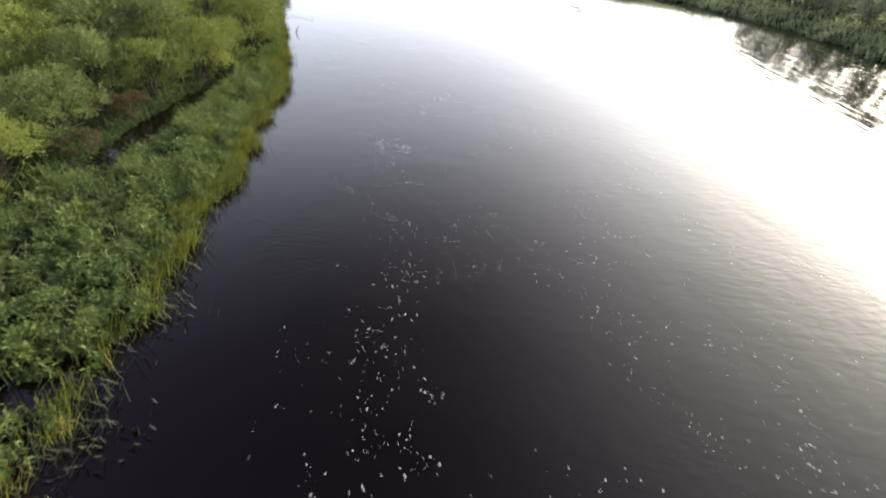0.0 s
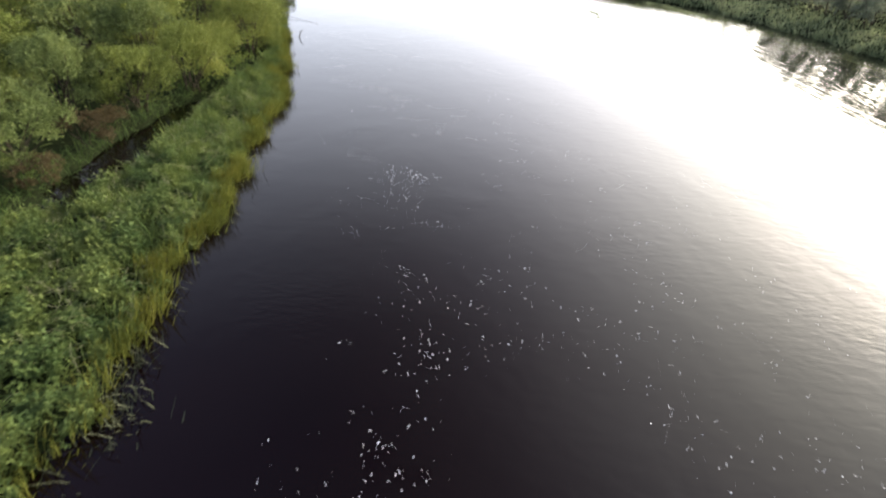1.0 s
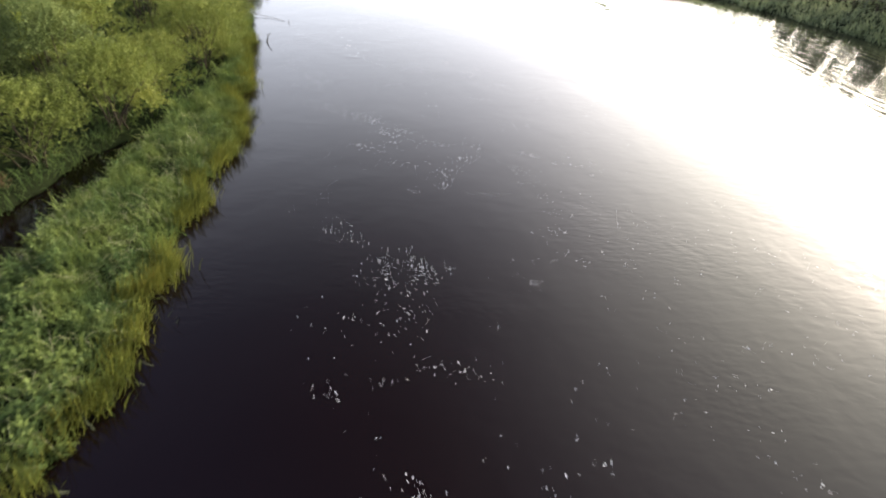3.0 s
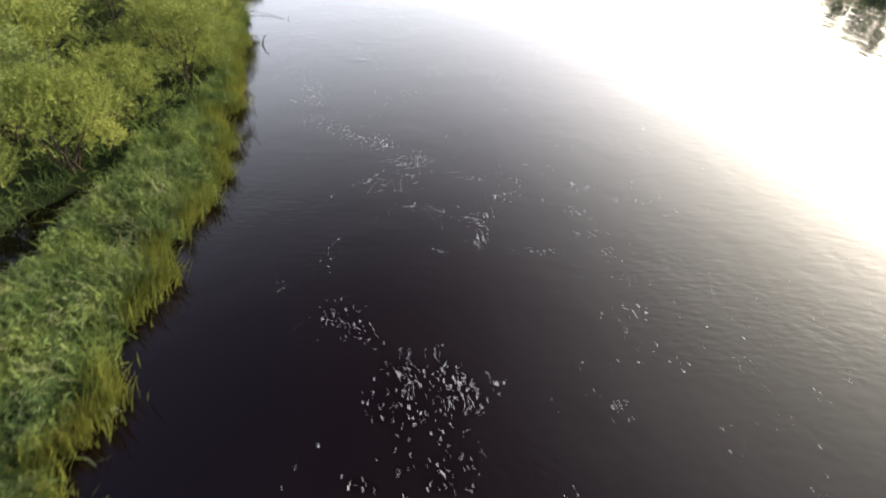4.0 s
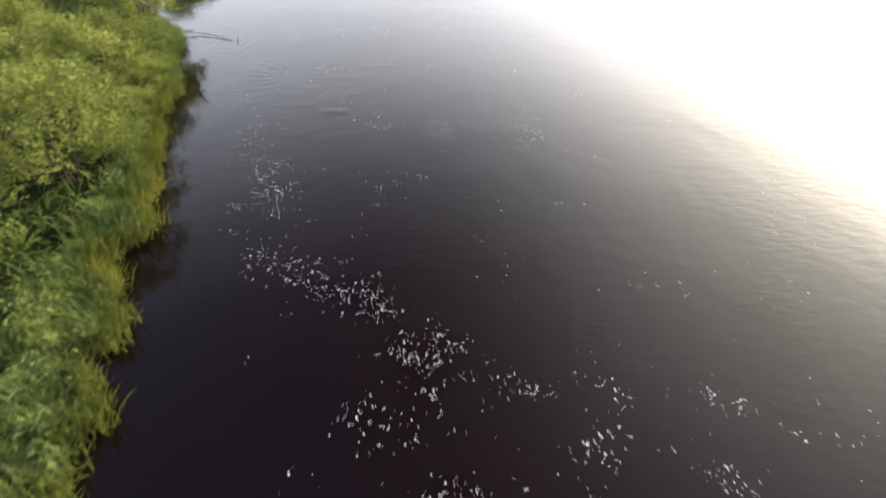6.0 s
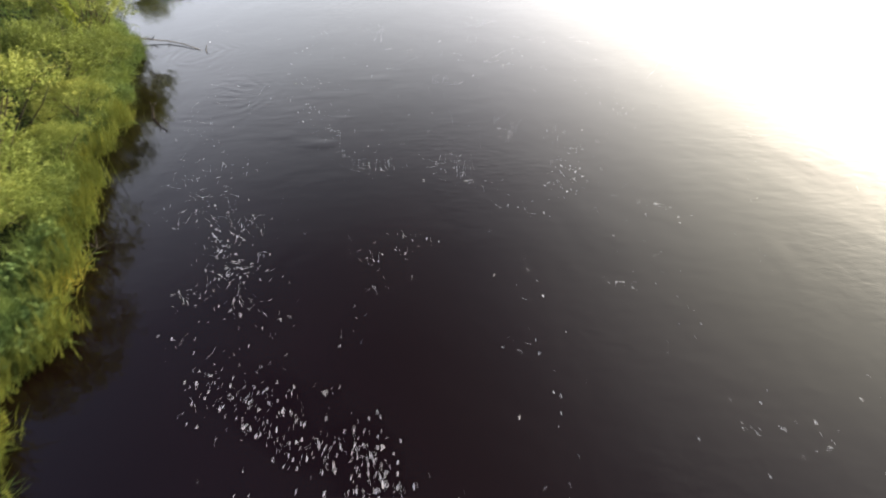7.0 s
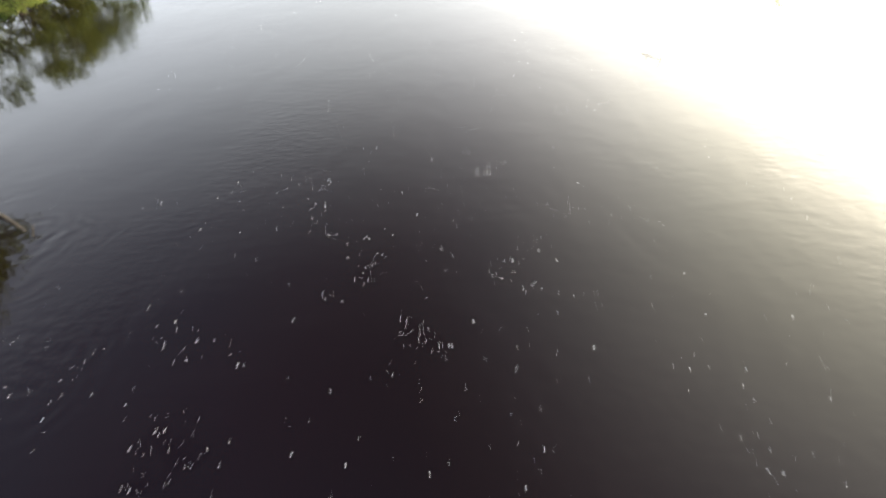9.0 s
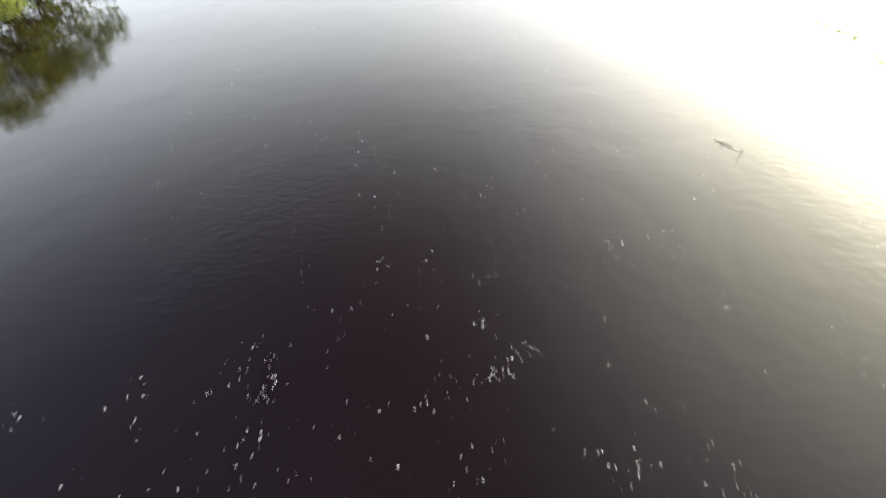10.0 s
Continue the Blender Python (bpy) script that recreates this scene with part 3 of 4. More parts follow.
rh = np.random.default_rng(91)
roots = inland_roots(40000, -6, 64, 0.1, 22, left_edge, -1, rh)
roots = roots[(roots[:, 0] < inner(roots[:, 1])) | (roots[:, 1] > 44)]
pool_gap = np.abs(roots[:, 0] - np.interp(roots[:, 1], POOL_Y, POOL_X)) - np.interp(roots[:, 1], POOL_Y, POOL_HALF)
roots = roots[(pool_gap > 0.25 + rh.uniform(0, 1.0, len(roots)) ** 0.25 * 2.6) | (roots[:, 1] < 13.2) | (roots[:, 1] > 23.0)]
tagged(new("bank_herbs", blades("bank_herbs", roots, (0.2, 0.55), (0.025, 0.055), (0.2, 1.0), rh, HERBS, 0.7)),
       "tangled green herbs and grass between the shrubs", "herbs", kind="stuff")
by = rh.uniform(12.2, 23.0, 900)
bx = np.interp(by, POOL_Y, POOL_X) - np.interp(by, POOL_Y, POOL_HALF) * 0.95 - rh.uniform(0, 0.8, len(by)) ** 1.3
tagged(new("backwater_sedge", blades("backwater_sedge", np.stack([bx, by, np.maximum(ground_height(bx, by), -0.1)], -1), (0.2, 0.55), (0.014, 0.028), (0.1, 0.9), rh, SEDGE, 0.7)),
       "sedge hanging over the dark backwater", "sedge", kind="stuff")
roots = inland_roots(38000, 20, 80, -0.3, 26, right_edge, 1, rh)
tagged(new("far_bank_grass", blades("far_bank_grass", roots, (0.4, 1.0), (0.05, 0.11), (0.2, 1.0), rh, HAZED_GRASS, 0.6, None, (0.7 + 0.6 * np.clip(hollow(roots[:, 0], roots[:, 1], 1.6, 71), 0, 1)) * np.interp(roots[:, 0] - right_edge(roots[:, 1]), (0, 3.5, 5.5), (0.9, 0.8, 0.45)))),
       "long dull green grass on the opposite bank, its colour paled for haze", "grass", kind="stuff")



def shoal(way, count, width, seed, length):
    """A ragged line of weed growing up through the water."""
    r = np.random.default_rng(seed)
    way = np.array(way)
    seg = np.r_[0, np.cumsum(np.hypot(*np.diff(way, axis=0).T))]
    at = r.uniform(0, seg[-1], count)
    wx = np.interp(at, seg, way[:, 0]) + 0.3 * np.sin(at * 1.3) + r.normal(0, width, count)
    wy = np.interp(at, seg, way[:, 1]) + r.normal(0, width, count)
    thick = (hollow(wx, wy, 0.45, seed) > 0.4) & (np.sin(at * 2.1 + seed) > -0.5)
    roots = np.stack([wx, wy, wx * 0 - 0.04], -1)[thick]
    return tagged(new("weed_shoal", blades("weed_shoal", roots, length, (0.015, 0.04), (0.3, 1.3), r, HAZED_GRASS, 0.5)),
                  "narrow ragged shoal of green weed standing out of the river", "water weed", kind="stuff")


shoal([(11.5, 53.4), (12.1, 56.0), (11.8, 58.6)], 2600, 0.2, 14, (0.06, 0.22))
shoal([(23.6, 59.8), (22.2, 63.5), (20.6, 67.5)], 5200, 0.32, 15, (0.1, 0.35))
shoal([(19.4, 63.4), (17.4, 65.0)], 900, 0.12, 16, (0.05, 0.15))

# ---- foam drifting on the water ----
DRIFT_A = [  # way points, flakes, spread in metres
    ([(-1.9, 4.6), (-1.5, 4.3)], 9, 0.1), ([(0, 4.9), (0.2, 4.8)], 6, 0.1), ([(-0.4, 5.5), (-0.2, 4.3)], 20, 0.1),
    ([(-0.2, 6.2), (0.1, 6.1)], 12, 0.1), ([(4.6, 6.2), (4.5, 5.3), (6, 4.9)], 36, 0.25), ([(6.4, 6.3), (6, 5.1), (6.9, 5.5)], 24, 0.2),
    ([(-2.7, 6.6), (-2, 6.7)], 8, 0.2), ([(4.5, 8.3), (6.2, 7.4), (6.4, 6.3)], 40, 0.35),
    ([(-1.6, 8.4), (-1.2, 7.1), (-1.2, 6.1), (-0.9, 5.1), (-0.8, 4.3)], 75, 0.2), ([(3.6, 9.2), (3.8, 7.2), (4.1, 5.7)], 34, 0.3),
    ([(3.4, 9.7), (4.2, 9.8)], 8, 0.15), ([(-0.3, 9.8), (1, 9.9)], 14, 0.3), ([(0.6, 9.8), (1.3, 10.2), (2.1, 10.6)], 20, 0.15),
]
DRIFT_B = [  # way points, flakes, spread in metres
    ([(-0.8, 9.9), (-0.3, 9.4)], 20, 0.15), ([(5.7, 10.3), (6.2, 10.2)], 7, 0.15), ([(3.2, 10.6), (4.2, 10.6), (5.1, 10.3)], 24, 0.2),
    ([(1.8, 10.9), (3.1, 9.5), (4.1, 8.4), (5.6, 8.3)], 55, 0.5), ([(2.1, 11.4), (2.9, 11.3)], 12, 0.15),
    ([(5.4, 11.5), (5.7, 10.9), (6.3, 11)], 14, 0.2), ([(-1.4, 11.6), (-0.8, 11.5), (-0.3, 11.3), (0.5, 10.5)], 40, 0.28),
    ([(0.7, 11.7), (1.6, 11.9)], 10, 0.2), ([(3.7, 11.8), (5.1, 11.8)], 14, 0.2), ([(0.3, 12.1), (0.4, 12)], 6, 0.1),
    ([(-1.6, 12.2), (-1, 12.2)], 16, 0.1), ([(-1.5, 12.3), (-1, 10.6), (-0.8, 8.9), (-0.6, 7.5), (-0.6, 6.2)], 60, 0.22),
    ([(1.2, 12.7), (1.8, 12.7)], 6, 0.1),
]
DRIFT_C = [  # way points, flakes, spread in metres
    ([(3.8, 12.8), (4.5, 12.6), (4.8, 12.1)], 16, 0.2), ([(2.7, 13.6), (3.5, 13.7)], 9, 0.2), ([(-3.2, 13.8), (-2.9, 13.6)], 5, 0.15),
    ([(-3.2, 13.9), (-2.7, 13.6)], 8, 0.1), ([(-2.3, 14), (-1.8, 14)], 7, 0.1), ([(3.8, 14.5), (5, 14.3)], 12, 0.15),
    ([(-1.5, 14.6), (-0.9, 14.4), (-0.2, 14.3)], 36, 0.15), ([(3, 14.8), (3.5, 14.4)], 7, 0.1), ([(3.9, 15.3), (5.2, 15.4), (6.1, 15.2)], 16, 0.2),
    ([(-0.2, 15.5), (0.1, 15.5)], 5, 0.08), ([(-3.1, 15.6), (-2.6, 15.4)], 8, 0.1), ([(7.1, 16.4), (7.3, 16.1)], 6, 0.1),
    ([(2.2, 16.5), (3.1, 16.4)], 5, 0.15), ([(-3, 17), (-2.6, 16.6)], 12, 0.08), ([(0.7, 17), (1, 17)], 12, 0.08),
]
DRIFT_D = [  # way points, flakes, spread in metres
    ([(-1.8, 17.4), (-1.4, 15.4)], 50, 0.22), ([(-2.6, 17.5), (-2, 16.1), (-2, 15.1)], 80, 0.27),
    ([(-1.5, 17.5), (-1.4, 17.1), (-1.3, 16.7)], 50, 0.1), ([(-1.1, 17.5), (-0.9, 17.1)], 14, 0.07), ([(4.2, 17.5), (4.1, 17.3)], 6, 0.08),
    ([(-2.5, 17.9), (-2.4, 17.7), (-2.3, 17.2), (-2.3, 16.6)], 45, 0.1), ([(-2, 17.9), (-1.7, 17.2), (-1.6, 16.9)], 40, 0.1),
    ([(4.9, 17.9), (4.7, 17.5)], 8, 0.08), ([(3.1, 18.1), (3.4, 17.7)], 10, 0.1), ([(-4.2, 18.5), (-3.5, 18.5), (-3.2, 18.2)], 18, 0.2),
    ([(-4, 18.6), (-3.6, 18.5), (-3.1, 18.1), (-2.9, 18)], 32, 0.1), ([(-4.1, 19), (-3.2, 18.8)], 14, 0.12),
]
DRIFT_E = [  # way points, flakes, spread in metres
    ([(1.2, 19), (1.4, 18.6), (1.7, 18.2), (2.2, 17.9)], 18, 0.12), ([(1.4, 19.2), (2, 19.1)], 10, 0.12), ([(3.1, 19.7), (3.7, 19.6)], 8, 0.15),
    ([(-4.2, 19.8), (-4.2, 20.5), (-4.1, 21)], 14, 0.12), ([(1.6, 20), (2.3, 20)], 10, 0.15), ([(-5.3, 20.3), (-4.9, 19.2)], 8, 0.08),
    ([(1.6, 20.8), (2.9, 20.7)], 10, 0.3), ([(-2, 20.8), (-1.9, 20.6)], 10, 0.08), ([(-0.5, 20.9), (0.7, 20.9)], 24, 0.1),
    ([(1.6, 21.1), (1.7, 20.8)], 14, 0.1), ([(-1.6, 21.4), (-1.4, 23), (1.4, 23.5)], 22, 0.4), ([(-1.1, 21.5), (-1.1, 20.9)], 40, 0.12),
    ([(1.3, 21.7), (1.7, 21.6)], 10, 0.1), ([(1.1, 21.7), (1, 21.4)], 6, 0.06),
]
DRIFT_F = [  # way points, flakes, spread in metres
    ([(-0.9, 22.5), (-0.8, 22.2), (-1.4, 22), (-0.9, 21.8)], 60, 0.17), ([(-2.8, 22.6), (-2.4, 22.5), (-2.1, 22.2)], 46, 0.15),
    ([(0.6, 22.8), (1.1, 22.6), (1.4, 22.3)], 36, 0.15), ([(-0.8, 23), (-0.5, 23), (-0.3, 23.4)], 30, 0.15), ([(-3.4, 23.2), (-2.8, 23.6)], 26, 0.2),
    ([(2.2, 23.2), (3.3, 23.5), (4, 23.2), (3.8, 22.4)], 26, 0.35), ([(-4, 23.6), (-3.6, 23.7)], 32, 0.17), ([(1.5, 23.7), (1.8, 23.6)], 12, 0.15),
    ([(-2.9, 24), (-2.8, 24)], 12, 0.08), ([(-0.1, 24.1), (0.1, 24), (-0, 23.7)], 16, 0.08), ([(1.4, 24.1), (1.3, 23.7)], 14, 0.08),
    ([(-1.1, 24.2), (0.1, 24.3)], 10, 0.15), ([(-1.8, 24.2), (-1.6, 24.1), (-1, 24)], 30, 0.1),
]
DRIFT_G = [  # way points, flakes, spread in metres
    ([(-3, 24.3), (-1.7, 24.5), (-1.1, 24.2)], 26, 0.2), ([(-3.3, 24.8), (-3.1, 24.5), (-2.7, 24.6)], 42, 0.1),
    ([(-3.6, 25.1), (-3.1, 24.8), (-2.7, 25.2)], 42, 0.2), ([(-2.8, 25.2), (-2.6, 24.9), (-2.3, 25)], 46, 0.12),
    ([(-3.8, 25.7), (-3.5, 25.7)], 25, 0.1), ([(4.1, 26.3), (3.8, 25.9)], 9, 0.12), ([(-5.1, 26.4), (-4.6, 26.2), (-3.9, 26.1)], 64, 0.12),
    ([(0.9, 26.4), (1, 26.2)], 6, 0.08), ([(-4.1, 26.5), (-3.8, 26), (-4, 25.5)], 46, 0.12), ([(1.5, 26.5), (1.9, 26)], 12, 0.15),
    ([(-5.2, 27.1), (-5, 26.7)], 14, 0.1), ([(-4.6, 27.1), (-4.5, 26.9)], 6, 0.06),
    ([(-6.4, 27.5), (-5.3, 26.7), (-4.1, 26.3), (-3.7, 25.9)], 64, 0.25),
]
DRIFT_H = [  # way points, flakes, spread in metres
    ([(-6.4, 27.5), (-5.8, 27), (-5.3, 26.6)], 54, 0.13), ([(-7, 27.9), (-6.9, 28.2)], 10, 0.1), ([(-7.3, 29), (-7, 28.8)], 20, 0.08),
    ([(-4.1, 29), (-3.9, 29)], 7, 0.05), ([(-0.1, 29), (0.2, 28.9)], 8, 0.06), ([(-6.3, 29.2), (-6.2, 28.7)], 16, 0.07),
    ([(-6.4, 29.4), (-5.9, 28.5), (-5.9, 28)], 36, 0.25), ([(-7.1, 29.4), (-6.9, 29.2)], 7, 0.1),
    ([(-6.9, 29.7), (-6.5, 29.6), (-6.2, 29.6)], 42, 0.1), ([(-4.2, 29.7), (-4, 29.8)], 10, 0.06), ([(-6.2, 29.9), (-6.1, 29.9)], 8, 0.06),
    ([(-3.6, 30), (-3.5, 29.9)], 6, 0.05), ([(-3.6, 30.3), (-3.1, 30.3)], 10, 0.08), ([(-7, 30.6), (-7, 30.1), (-6.6, 30)], 42, 0.1),
]
DRIFT_I = [  # way points, flakes, spread in metres
    ([(-7, 30.8), (-6.4, 30.9)], 24, 0.09), ([(1.5, 31), (1.6, 30.7)], 8, 0.08), ([(-7, 31.4), (-6.2, 30.7)], 20, 0.35),
    ([(-8.3, 31.4), (-7.6, 31.2), (-7.1, 31.1)], 46, 0.14), ([(-1.7, 31.6), (-1.4, 31), (-0.9, 30.9)], 14, 0.12),
    ([(0.5, 31.8), (1.3, 31.5)], 10, 0.15), ([(-0.6, 31.9), (-0.1, 31.7)], 22, 0.12), ([(-8, 32.1), (-7.6, 32)], 26, 0.15),
    ([(-2.1, 32.4), (-1.9, 32)], 8, 0.1), ([(-2.9, 32.7), (-2.5, 32.9), (-2.4, 32.2)], 30, 0.2), ([(-0.1, 32.8), (-0, 32.4), (0.3, 32.4)], 16, 0.12),
    ([(-2.4, 32.8), (-2.4, 32.4)], 16, 0.05), ([(-0.2, 32.9), (-0.2, 32.6), (0.2, 32.5)], 14, 0.07),
    ([(-8.7, 33.1), (-8, 33.1), (-7.9, 32.4)], 42, 0.22),
]
DRIFT_J = [  # way points, flakes, spread in metres
    ([(-4.7, 33.1), (-4.5, 32.7)], 16, 0.07), ([(-4.1, 33.2), (-4.1, 32.7)], 14, 0.06), ([(-2.7, 33.2), (-3, 32.8)], 14, 0.06),
    ([(-4.8, 33.3), (-4.3, 33.1), (-4.1, 33.3)], 24, 0.2), ([(-0.1, 33.4), (0.4, 33.4)], 8, 0.08), ([(-0.1, 33.6), (0.4, 33.6)], 10, 0.2),
    ([(-5.2, 33.7), (-5, 33.2)], 10, 0.07), ([(-1.3, 34.3), (-1.2, 34.1)], 6, 0.1), ([(-0.2, 34.3), (0, 34.1)], 8, 0.08),
    ([(-1.2, 34.4), (-1.1, 33.9)], 11, 0.08), ([(-1.5, 34.6), (-1, 34.7)], 8, 0.1), ([(-5.6, 34.8), (-5.4, 34.3)], 10, 0.1),
    ([(-9, 35.1), (-8.6, 35)], 8, 0.1), ([(-5.8, 35.5), (-5.4, 34)], 20, 0.2), ([(-6.4, 35.6), (-6, 35.7), (-5.9, 35.2)], 18, 0.14),
]
DRIFT_K = [  # way points, flakes, spread in metres
    ([(1.9, 35.6), (1.7, 34.9)], 9, 0.1), ([(-10.6, 35.9), (-9.4, 35), (-8.7, 34.1)], 30, 0.25), ([(-9.6, 36.5), (-8, 36.3), (-7.7, 36.3)], 14, 0.2),
    ([(-3, 36.8), (-2.8, 36.6)], 5, 0.1), ([(-5.7, 37), (-5.6, 37.1)], 5, 0.1), ([(-8, 37.1), (-7.9, 37.1)], 5, 0.08),
    ([(-2.4, 37.1), (-2.3, 37.3)], 8, 0.05), ([(-6.9, 37.6), (-6, 37.2)], 8, 0.15), ([(-2.8, 37.7), (-2.7, 37.3)], 14, 0.06),
    ([(-2.9, 37.9), (-2.6, 37.2)], 12, 0.2), ([(0.3, 38.2), (0.4, 38)], 4, 0.05), ([(-4.4, 38.3), (-4.2, 38.6)], 8, 0.07),
    ([(-0.8, 38.5), (-0.7, 38.4)], 8, 0.05), ([(-1.5, 38.7), (-1.2, 38.9)], 8, 0.08), ([(-2.2, 39), (-2.4, 39.8)], 6, 0.08),
]
DRIFT_L = [  # way points, flakes, spread in metres
    ([(-3.6, 39.4), (-3.5, 38.6)], 12, 0.08), ([(-0.5, 39.7), (-0.8, 39.1)], 11, 0.08), ([(-0.7, 39.8), (-0.6, 39.5)], 5, 0.15),
    ([(-4.1, 40), (-3.6, 38.8)], 10, 0.25), ([(-4.4, 40.2), (-4.1, 39.7), (-3.9, 39.6)], 17, 0.12), ([(-0, 40.7), (0.3, 40.5)], 11, 0.08),
    ([(1.8, 40.9), (1.8, 40.2)], 9, 0.12), ([(-5.1, 41.1), (-4.6, 41)], 13, 0.16), ([(-3.6, 41.1), (-3.5, 41.1)], 4, 0.08),
    ([(-8.4, 41.3), (-8.3, 41.2)], 6, 0.08), ([(-1, 41.4), (-2.1, 40.7)], 9, 0.15), ([(-2.4, 41.8), (-2, 41.9), (-1.4, 41.7)], 13, 0.15),
    ([(-5.5, 42.2), (-5.1, 42)], 9, 0.12), ([(-1.4, 42.2), (-1.3, 42)], 10, 0.05), ([(-1.1, 42.5), (-0.6, 42.5)], 12, 0.06),
]
DRIFT_M = [  # way points, flakes, spread in metres
    ([(-5, 42.6), (-4.9, 42.1), (-4.8, 41.5)], 22, 0.08), ([(-1.5, 43.2), (-1.5, 42.9)], 8, 0.06), ([(2.7, 43.6), (2.8, 43.4)], 7, 0.07),
    ([(-3.5, 44.2), (-1.7, 43)], 12, 0.4), ([(-1.3, 44.3), (-1.6, 44)], 8, 0.07), ([(-3.5, 44.5), (-3.3, 44.5)], 4, 0.06),
    ([(-2.6, 44.8), (-2.6, 44.3)], 6, 0.07), ([(1.3, 45.4), (1.3, 44.9), (1.1, 44.5)], 15, 0.1), ([(2.2, 45.6), (2.3, 44.9), (2.3, 44.5)], 13, 0.12),
    ([(-3.4, 46.3), (-3.1, 46.1)], 5, 0.1), ([(-0.5, 46.4), (-0.2, 45.9)], 8, 0.12), ([(-1.5, 47), (-1.5, 46.2)], 11, 0.12),
    ([(1.7, 48.6), (1.8, 48.3)], 5, 0.12), ([(-4.1, 48.9), (-3.9, 48.8)], 5, 0.15),
]
rf = np.random.default_rng(17)
spots = []
for way, count, spread in (*DRIFT_A, *DRIFT_B, *DRIFT_C, *DRIFT_D, *DRIFT_E, *DRIFT_F, *DRIFT_G, *DRIFT_H, *DRIFT_I, *DRIFT_J, *DRIFT_K, *DRIFT_L, *DRIFT_M):
    way = np.array(way)
    seg = np.r_[0, np.cumsum(np.hypot(*np.diff(way, axis=0).T))]
    count = int(count * np.interp(way[0, 1], (24, 32), (1.2, 1.6)))
    s = rf.uniform(0, seg[-1], count)
    xy = np.stack([np.interp(s, seg, way[:, 0]), np.interp(s, seg, way[:, 1])], -1)
    spots.append(xy + rf.normal(0, spread * np.interp(way[0, 1], (24, 32), (1.0, 2.0)), (count, 2)))
loose = np.stack([rf.uniform(-11, 16, 9000), rf.uniform(-2, 58, 9000)], -1)
loose = loose[(hollow(loose[:, 0], loose[:, 1] * 0.5, 2.2, 29) > 0.56) & (loose[:, 0] > left_edge(loose[:, 1]) + 2.2)]
spots.append(loose[:2600])
spots = np.concatenate(spots)
spots = spots[spots[:, 0] > left_edge(spots[:, 1]) + 0.4]


def flake(cx, cy, rad, verts, quads):
    """One low, uneven cushion of bubbles."""
    base = len(verts)
    ring = [rad * rf.uniform(0.7, 1.15) for _ in range(8)]
    verts += [(cx + q * math.cos(k * math.pi / 4), cy + q * 1.25 * math.sin(k * math.pi / 4), 0.003) for k, q in enumerate(ring)]
    verts.append((cx + rf.normal(0, rad * 0.2), cy + rf.normal(0, rad * 0.2), 0.003 + rad * 0.15))
    quads += [(base + 2 * k, base + 2 * k + 1, base + (2 * k + 2) % 8, base + 8) for k in range(4)]


fv, fq = [], []
for x, y in spots:
    big = float(np.interp(y, (6, 20, 34), (0.95, 0.85, 0.75))) * (0.0048 + 0.0082 * rf.uniform(0, 1) ** 3)
    flake(x, y, big, fv, fq)
    if rf.uniform(0, 1) < 0.35:  # a smaller one trailing beside it
        flake(x + rf.normal(0, big * 2), y + rf.uniform(2, 4) * big, big * rf.uniform(0.5, 0.9), fv, fq)
tagged(new("foam", quad_mesh("foam", fv, fq, FOAM, True)), "small white flecks of foam drifting on dark water", "foam", kind="stuff")


# ---- dead wood in the water ----
def branch(name, way, thick, twigs, seed, label):
    r = np.random.default_rng(seed)
    root = new(name)
    root.location = way[0]
    tagged(root, label, "branch")
    way = [Vector(w) - Vector(way[0]) for w in way]
    v, q = [], []
    tapered(way, [thick * (1 - 0.75 * k / (len(way) - 1)) for k in range(len(way))], v, q, 7)
    stem = new("stem", quad_mesh("stem", v, q, DEADWOOD, True))
    stem.parent = root
    for _ in range(twigs):
        k = int(r.integers(1, len(way)))
        a = r.uniform(0, 6.28)
        d = Vector((math.cos(a), math.sin(a), r.uniform(0.2, 1.2))) * r.uniform(0.1, 0.28)
        v, q = [], []
        tapered([way[k], way[k] + d * 0.5 + Vector((0, 0, 0.03)), way[k] + d], (thick * 0.3, thick * 0.2, thick * 0.07), v, q, 5)
        twig = new("twig", quad_mesh("twig", v, q, DEADWOOD, True))
        twig.parent = root
    return root


branch("fallen_branch", [(-13.3, 41.5, 0.16), (-12.7, 41.4, 0.09), (-12.1, 41.3, 0.06), (-11.5, 41.0, 0.05), (-10.9, 40.6, 0.02), (-10.5, 40.3, -0.03)], 0.07, 5, 3,
       "dark wet fallen branch lying out into the river")
branch("snag", [(-10.4, 35.6, -0.1), (-10.3, 35.55, 0.12), (-10.27, 35.6, 0.28), (-10.15, 35.62, 0.38)], 0.045, 3, 6, "dark dead snag standing in the water")
branch("snag", [(-9.35, 30.0, -0.1), (-9.2, 30.0, 0.1), (-9.05, 30.05, 0.22), (-8.95, 30.0, 0.27)], 0.025, 5, 9, "dark dead twigs leaning over the water")
branch("floating_stick", [(4.6, 48.98, 0.0), (4.74, 48.8, 0.03), (4.88, 48.58, 0.03), (5.02, 48.38, 0.0)], 0.03, 2, 21, "dark wet stick floating on the river")


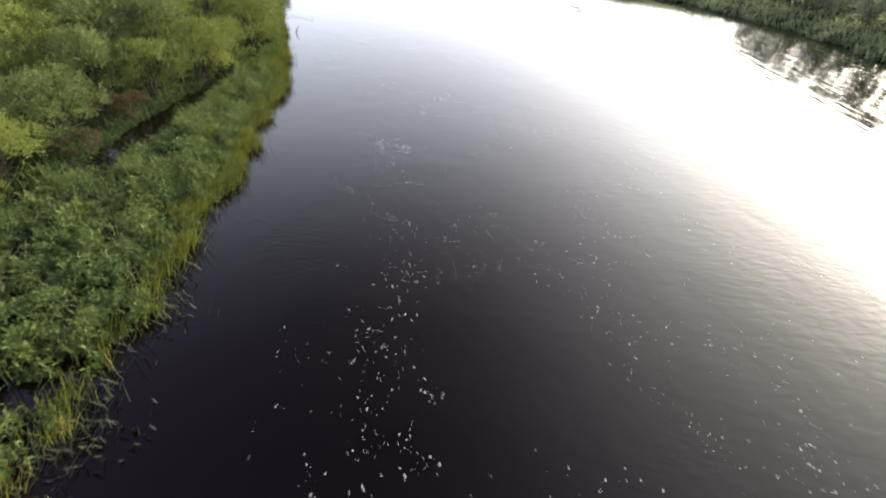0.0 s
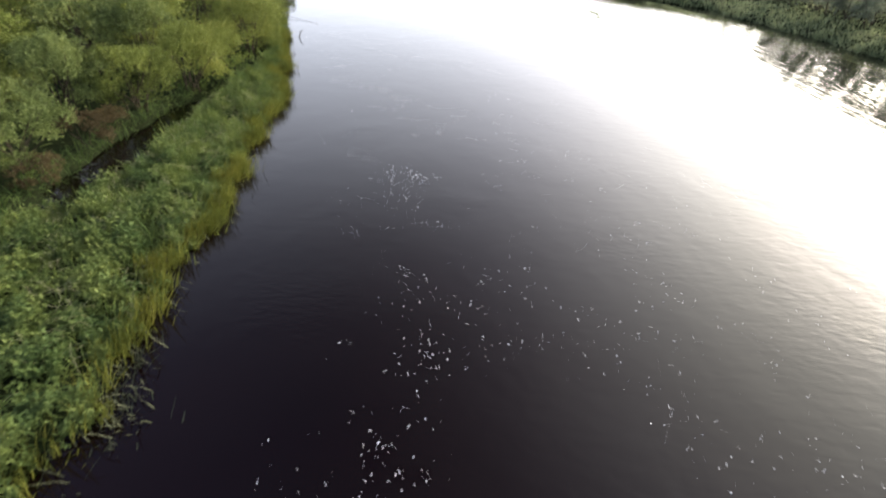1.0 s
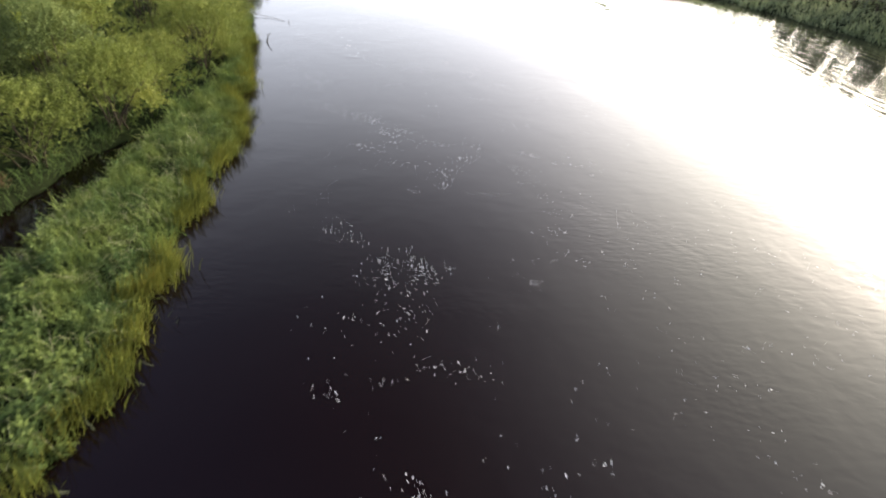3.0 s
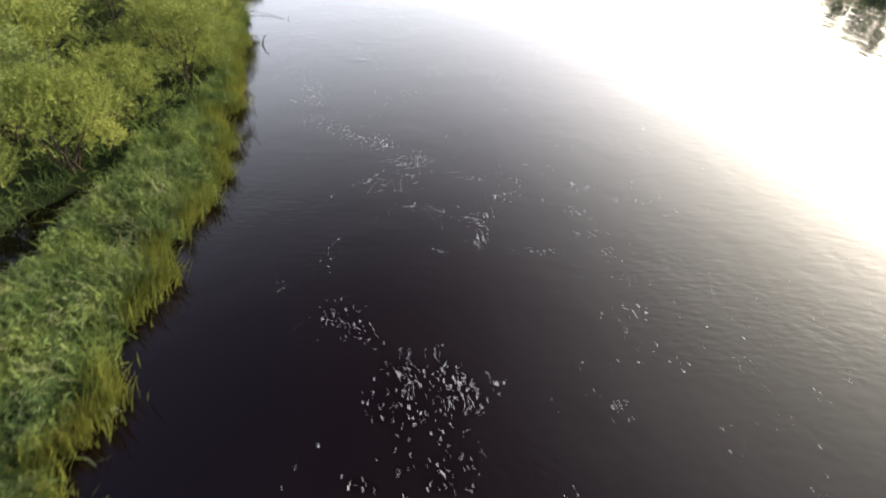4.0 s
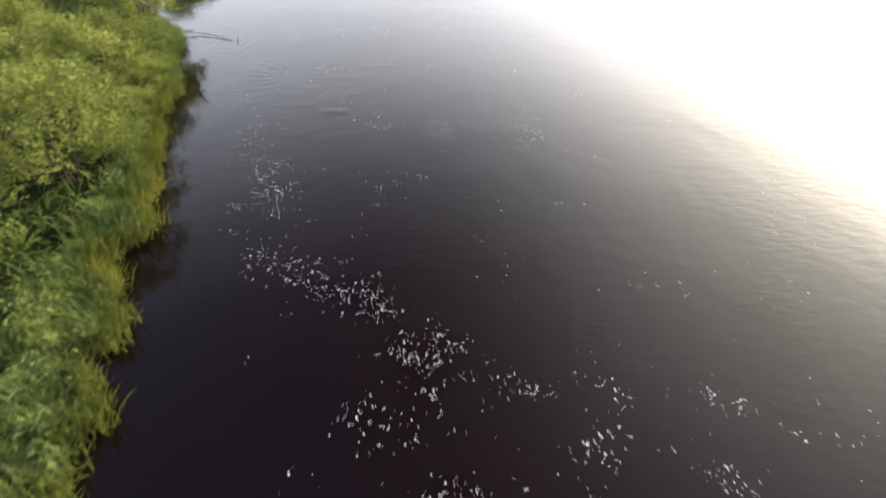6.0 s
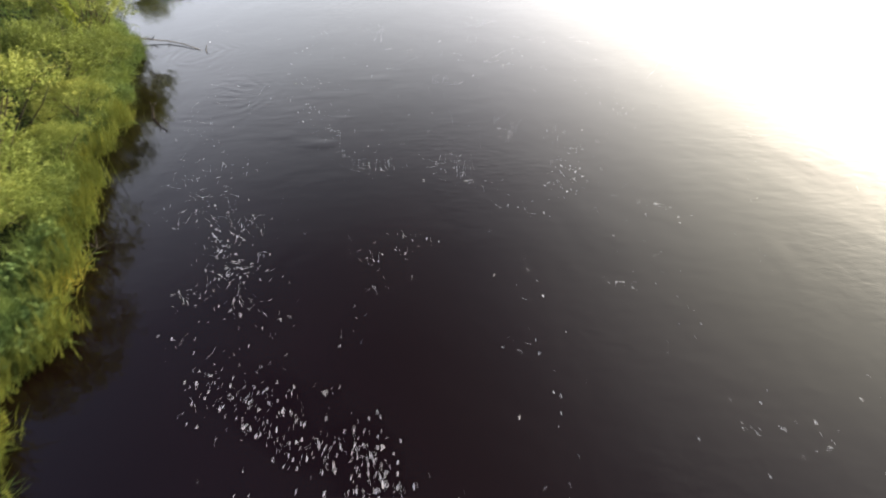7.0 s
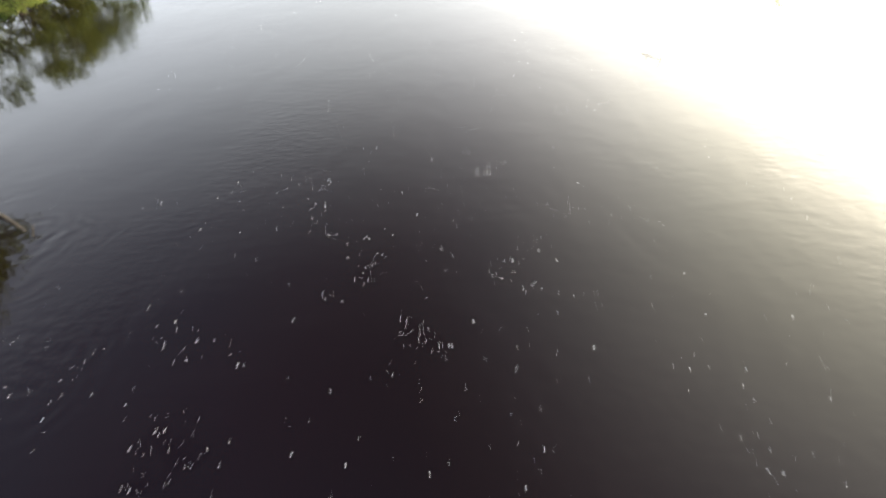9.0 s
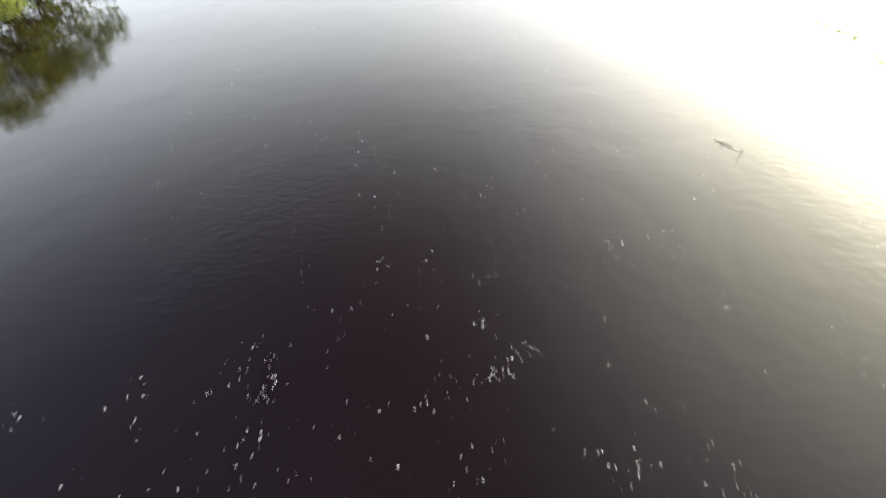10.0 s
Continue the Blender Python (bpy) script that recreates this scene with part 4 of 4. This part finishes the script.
def yellow_plant(x, y, seed):
    r = np.random.default_rng(seed)
    root = new("yellow_plant")
    root.location = (x, y, max(float(ground_height(x, y)), 0.0))
    tagged(root, "yellow-leaved plant at the water's edge", "plant")
    stalks = np.stack([r.normal(0, 0.08, 38), r.normal(0, 0.1, 38), np.zeros(38)], -1)
    leaves_ob = new("foliage", blades("foliage", stalks, (0.2, 0.5), (0.015, 0.035), (0.1, 0.8), r, YELLOW_FLOWER, 0.7))
    leaves_ob.parent = root
    return root


yellow_plant(-9.25, 29.4, 4)


def sapling(x, y, height, seed):
    """A thin stem with a tuft of bright leaves at its top."""
    r = np.random.default_rng(seed)
    root = new("sapling")
    root.location = (x, y, max(float(ground_height(x, y)), -0.05))
    tagged(root, "slender sapling with bright yellow-green leaves among the shrubs", "sapling")
    v, q = [], []
    tapered([(0, 0, -0.1), (0.04, 0.02, height * 0.5), (0.02, 0.05, height)], (0.025, 0.018, 0.006), v, q)
    stem = new("stem", quad_mesh("stem", v, q, BARK, True))
    stem.parent = root
    up = r.uniform(0.55, 1.0, 150) * height
    tuft = np.stack([r.normal(0, 0.05, 150) + 0.03, r.normal(0, 0.05, 150) + 0.03, up], -1)
    leaves_ob = new("foliage", blades("foliage", tuft, (0.12, 0.32), (0.03, 0.055), (0.2, 1.2), r, SAPLING_LEAF, 0.6))
    leaves_ob.parent = root
    return root


sapling(-13.7, 23.9, 2.75, 71)
sapling(-13.3, 38.6, 2.0, 72)

# ---- weed drowned at the edge ----
rw = np.random.default_rng(63)
wy = np.concatenate([rw.normal(4.8, 0.8, 220), rw.normal(8.3, 0.6, 170), rw.uniform(0, 16, 60)])
wx = left_edge(wy) + np.abs(rw.normal(0.25, 0.25, len(wy)))
weed = np.stack([wx, wy, np.full(len(wy), -0.01)], -1)
tagged(new("drowned_weed", blades("drowned_weed", weed, (0.12, 0.4), (0.008, 0.022), (1.4, 1.55), rw, WEED, 0.03)),
       "brown drowned weed floating beside the reed bed", "water weed", kind="stuff")

py, px = rw.normal(4.8, 0.34, 60), rw.normal(-4.95, 0.34, 60)
keep = px > left_edge(py) + 0.1
tagged(new("pondweed", blades("pondweed", np.stack([px, py, px * 0 - 0.004], -1)[keep], (0.08, 0.18), (0.02, 0.045), (1.38, 1.54), rw, PONDWEED, 0.03)),
       "broad olive-brown pondweed leaves lying on the water", "water weed", kind="stuff")
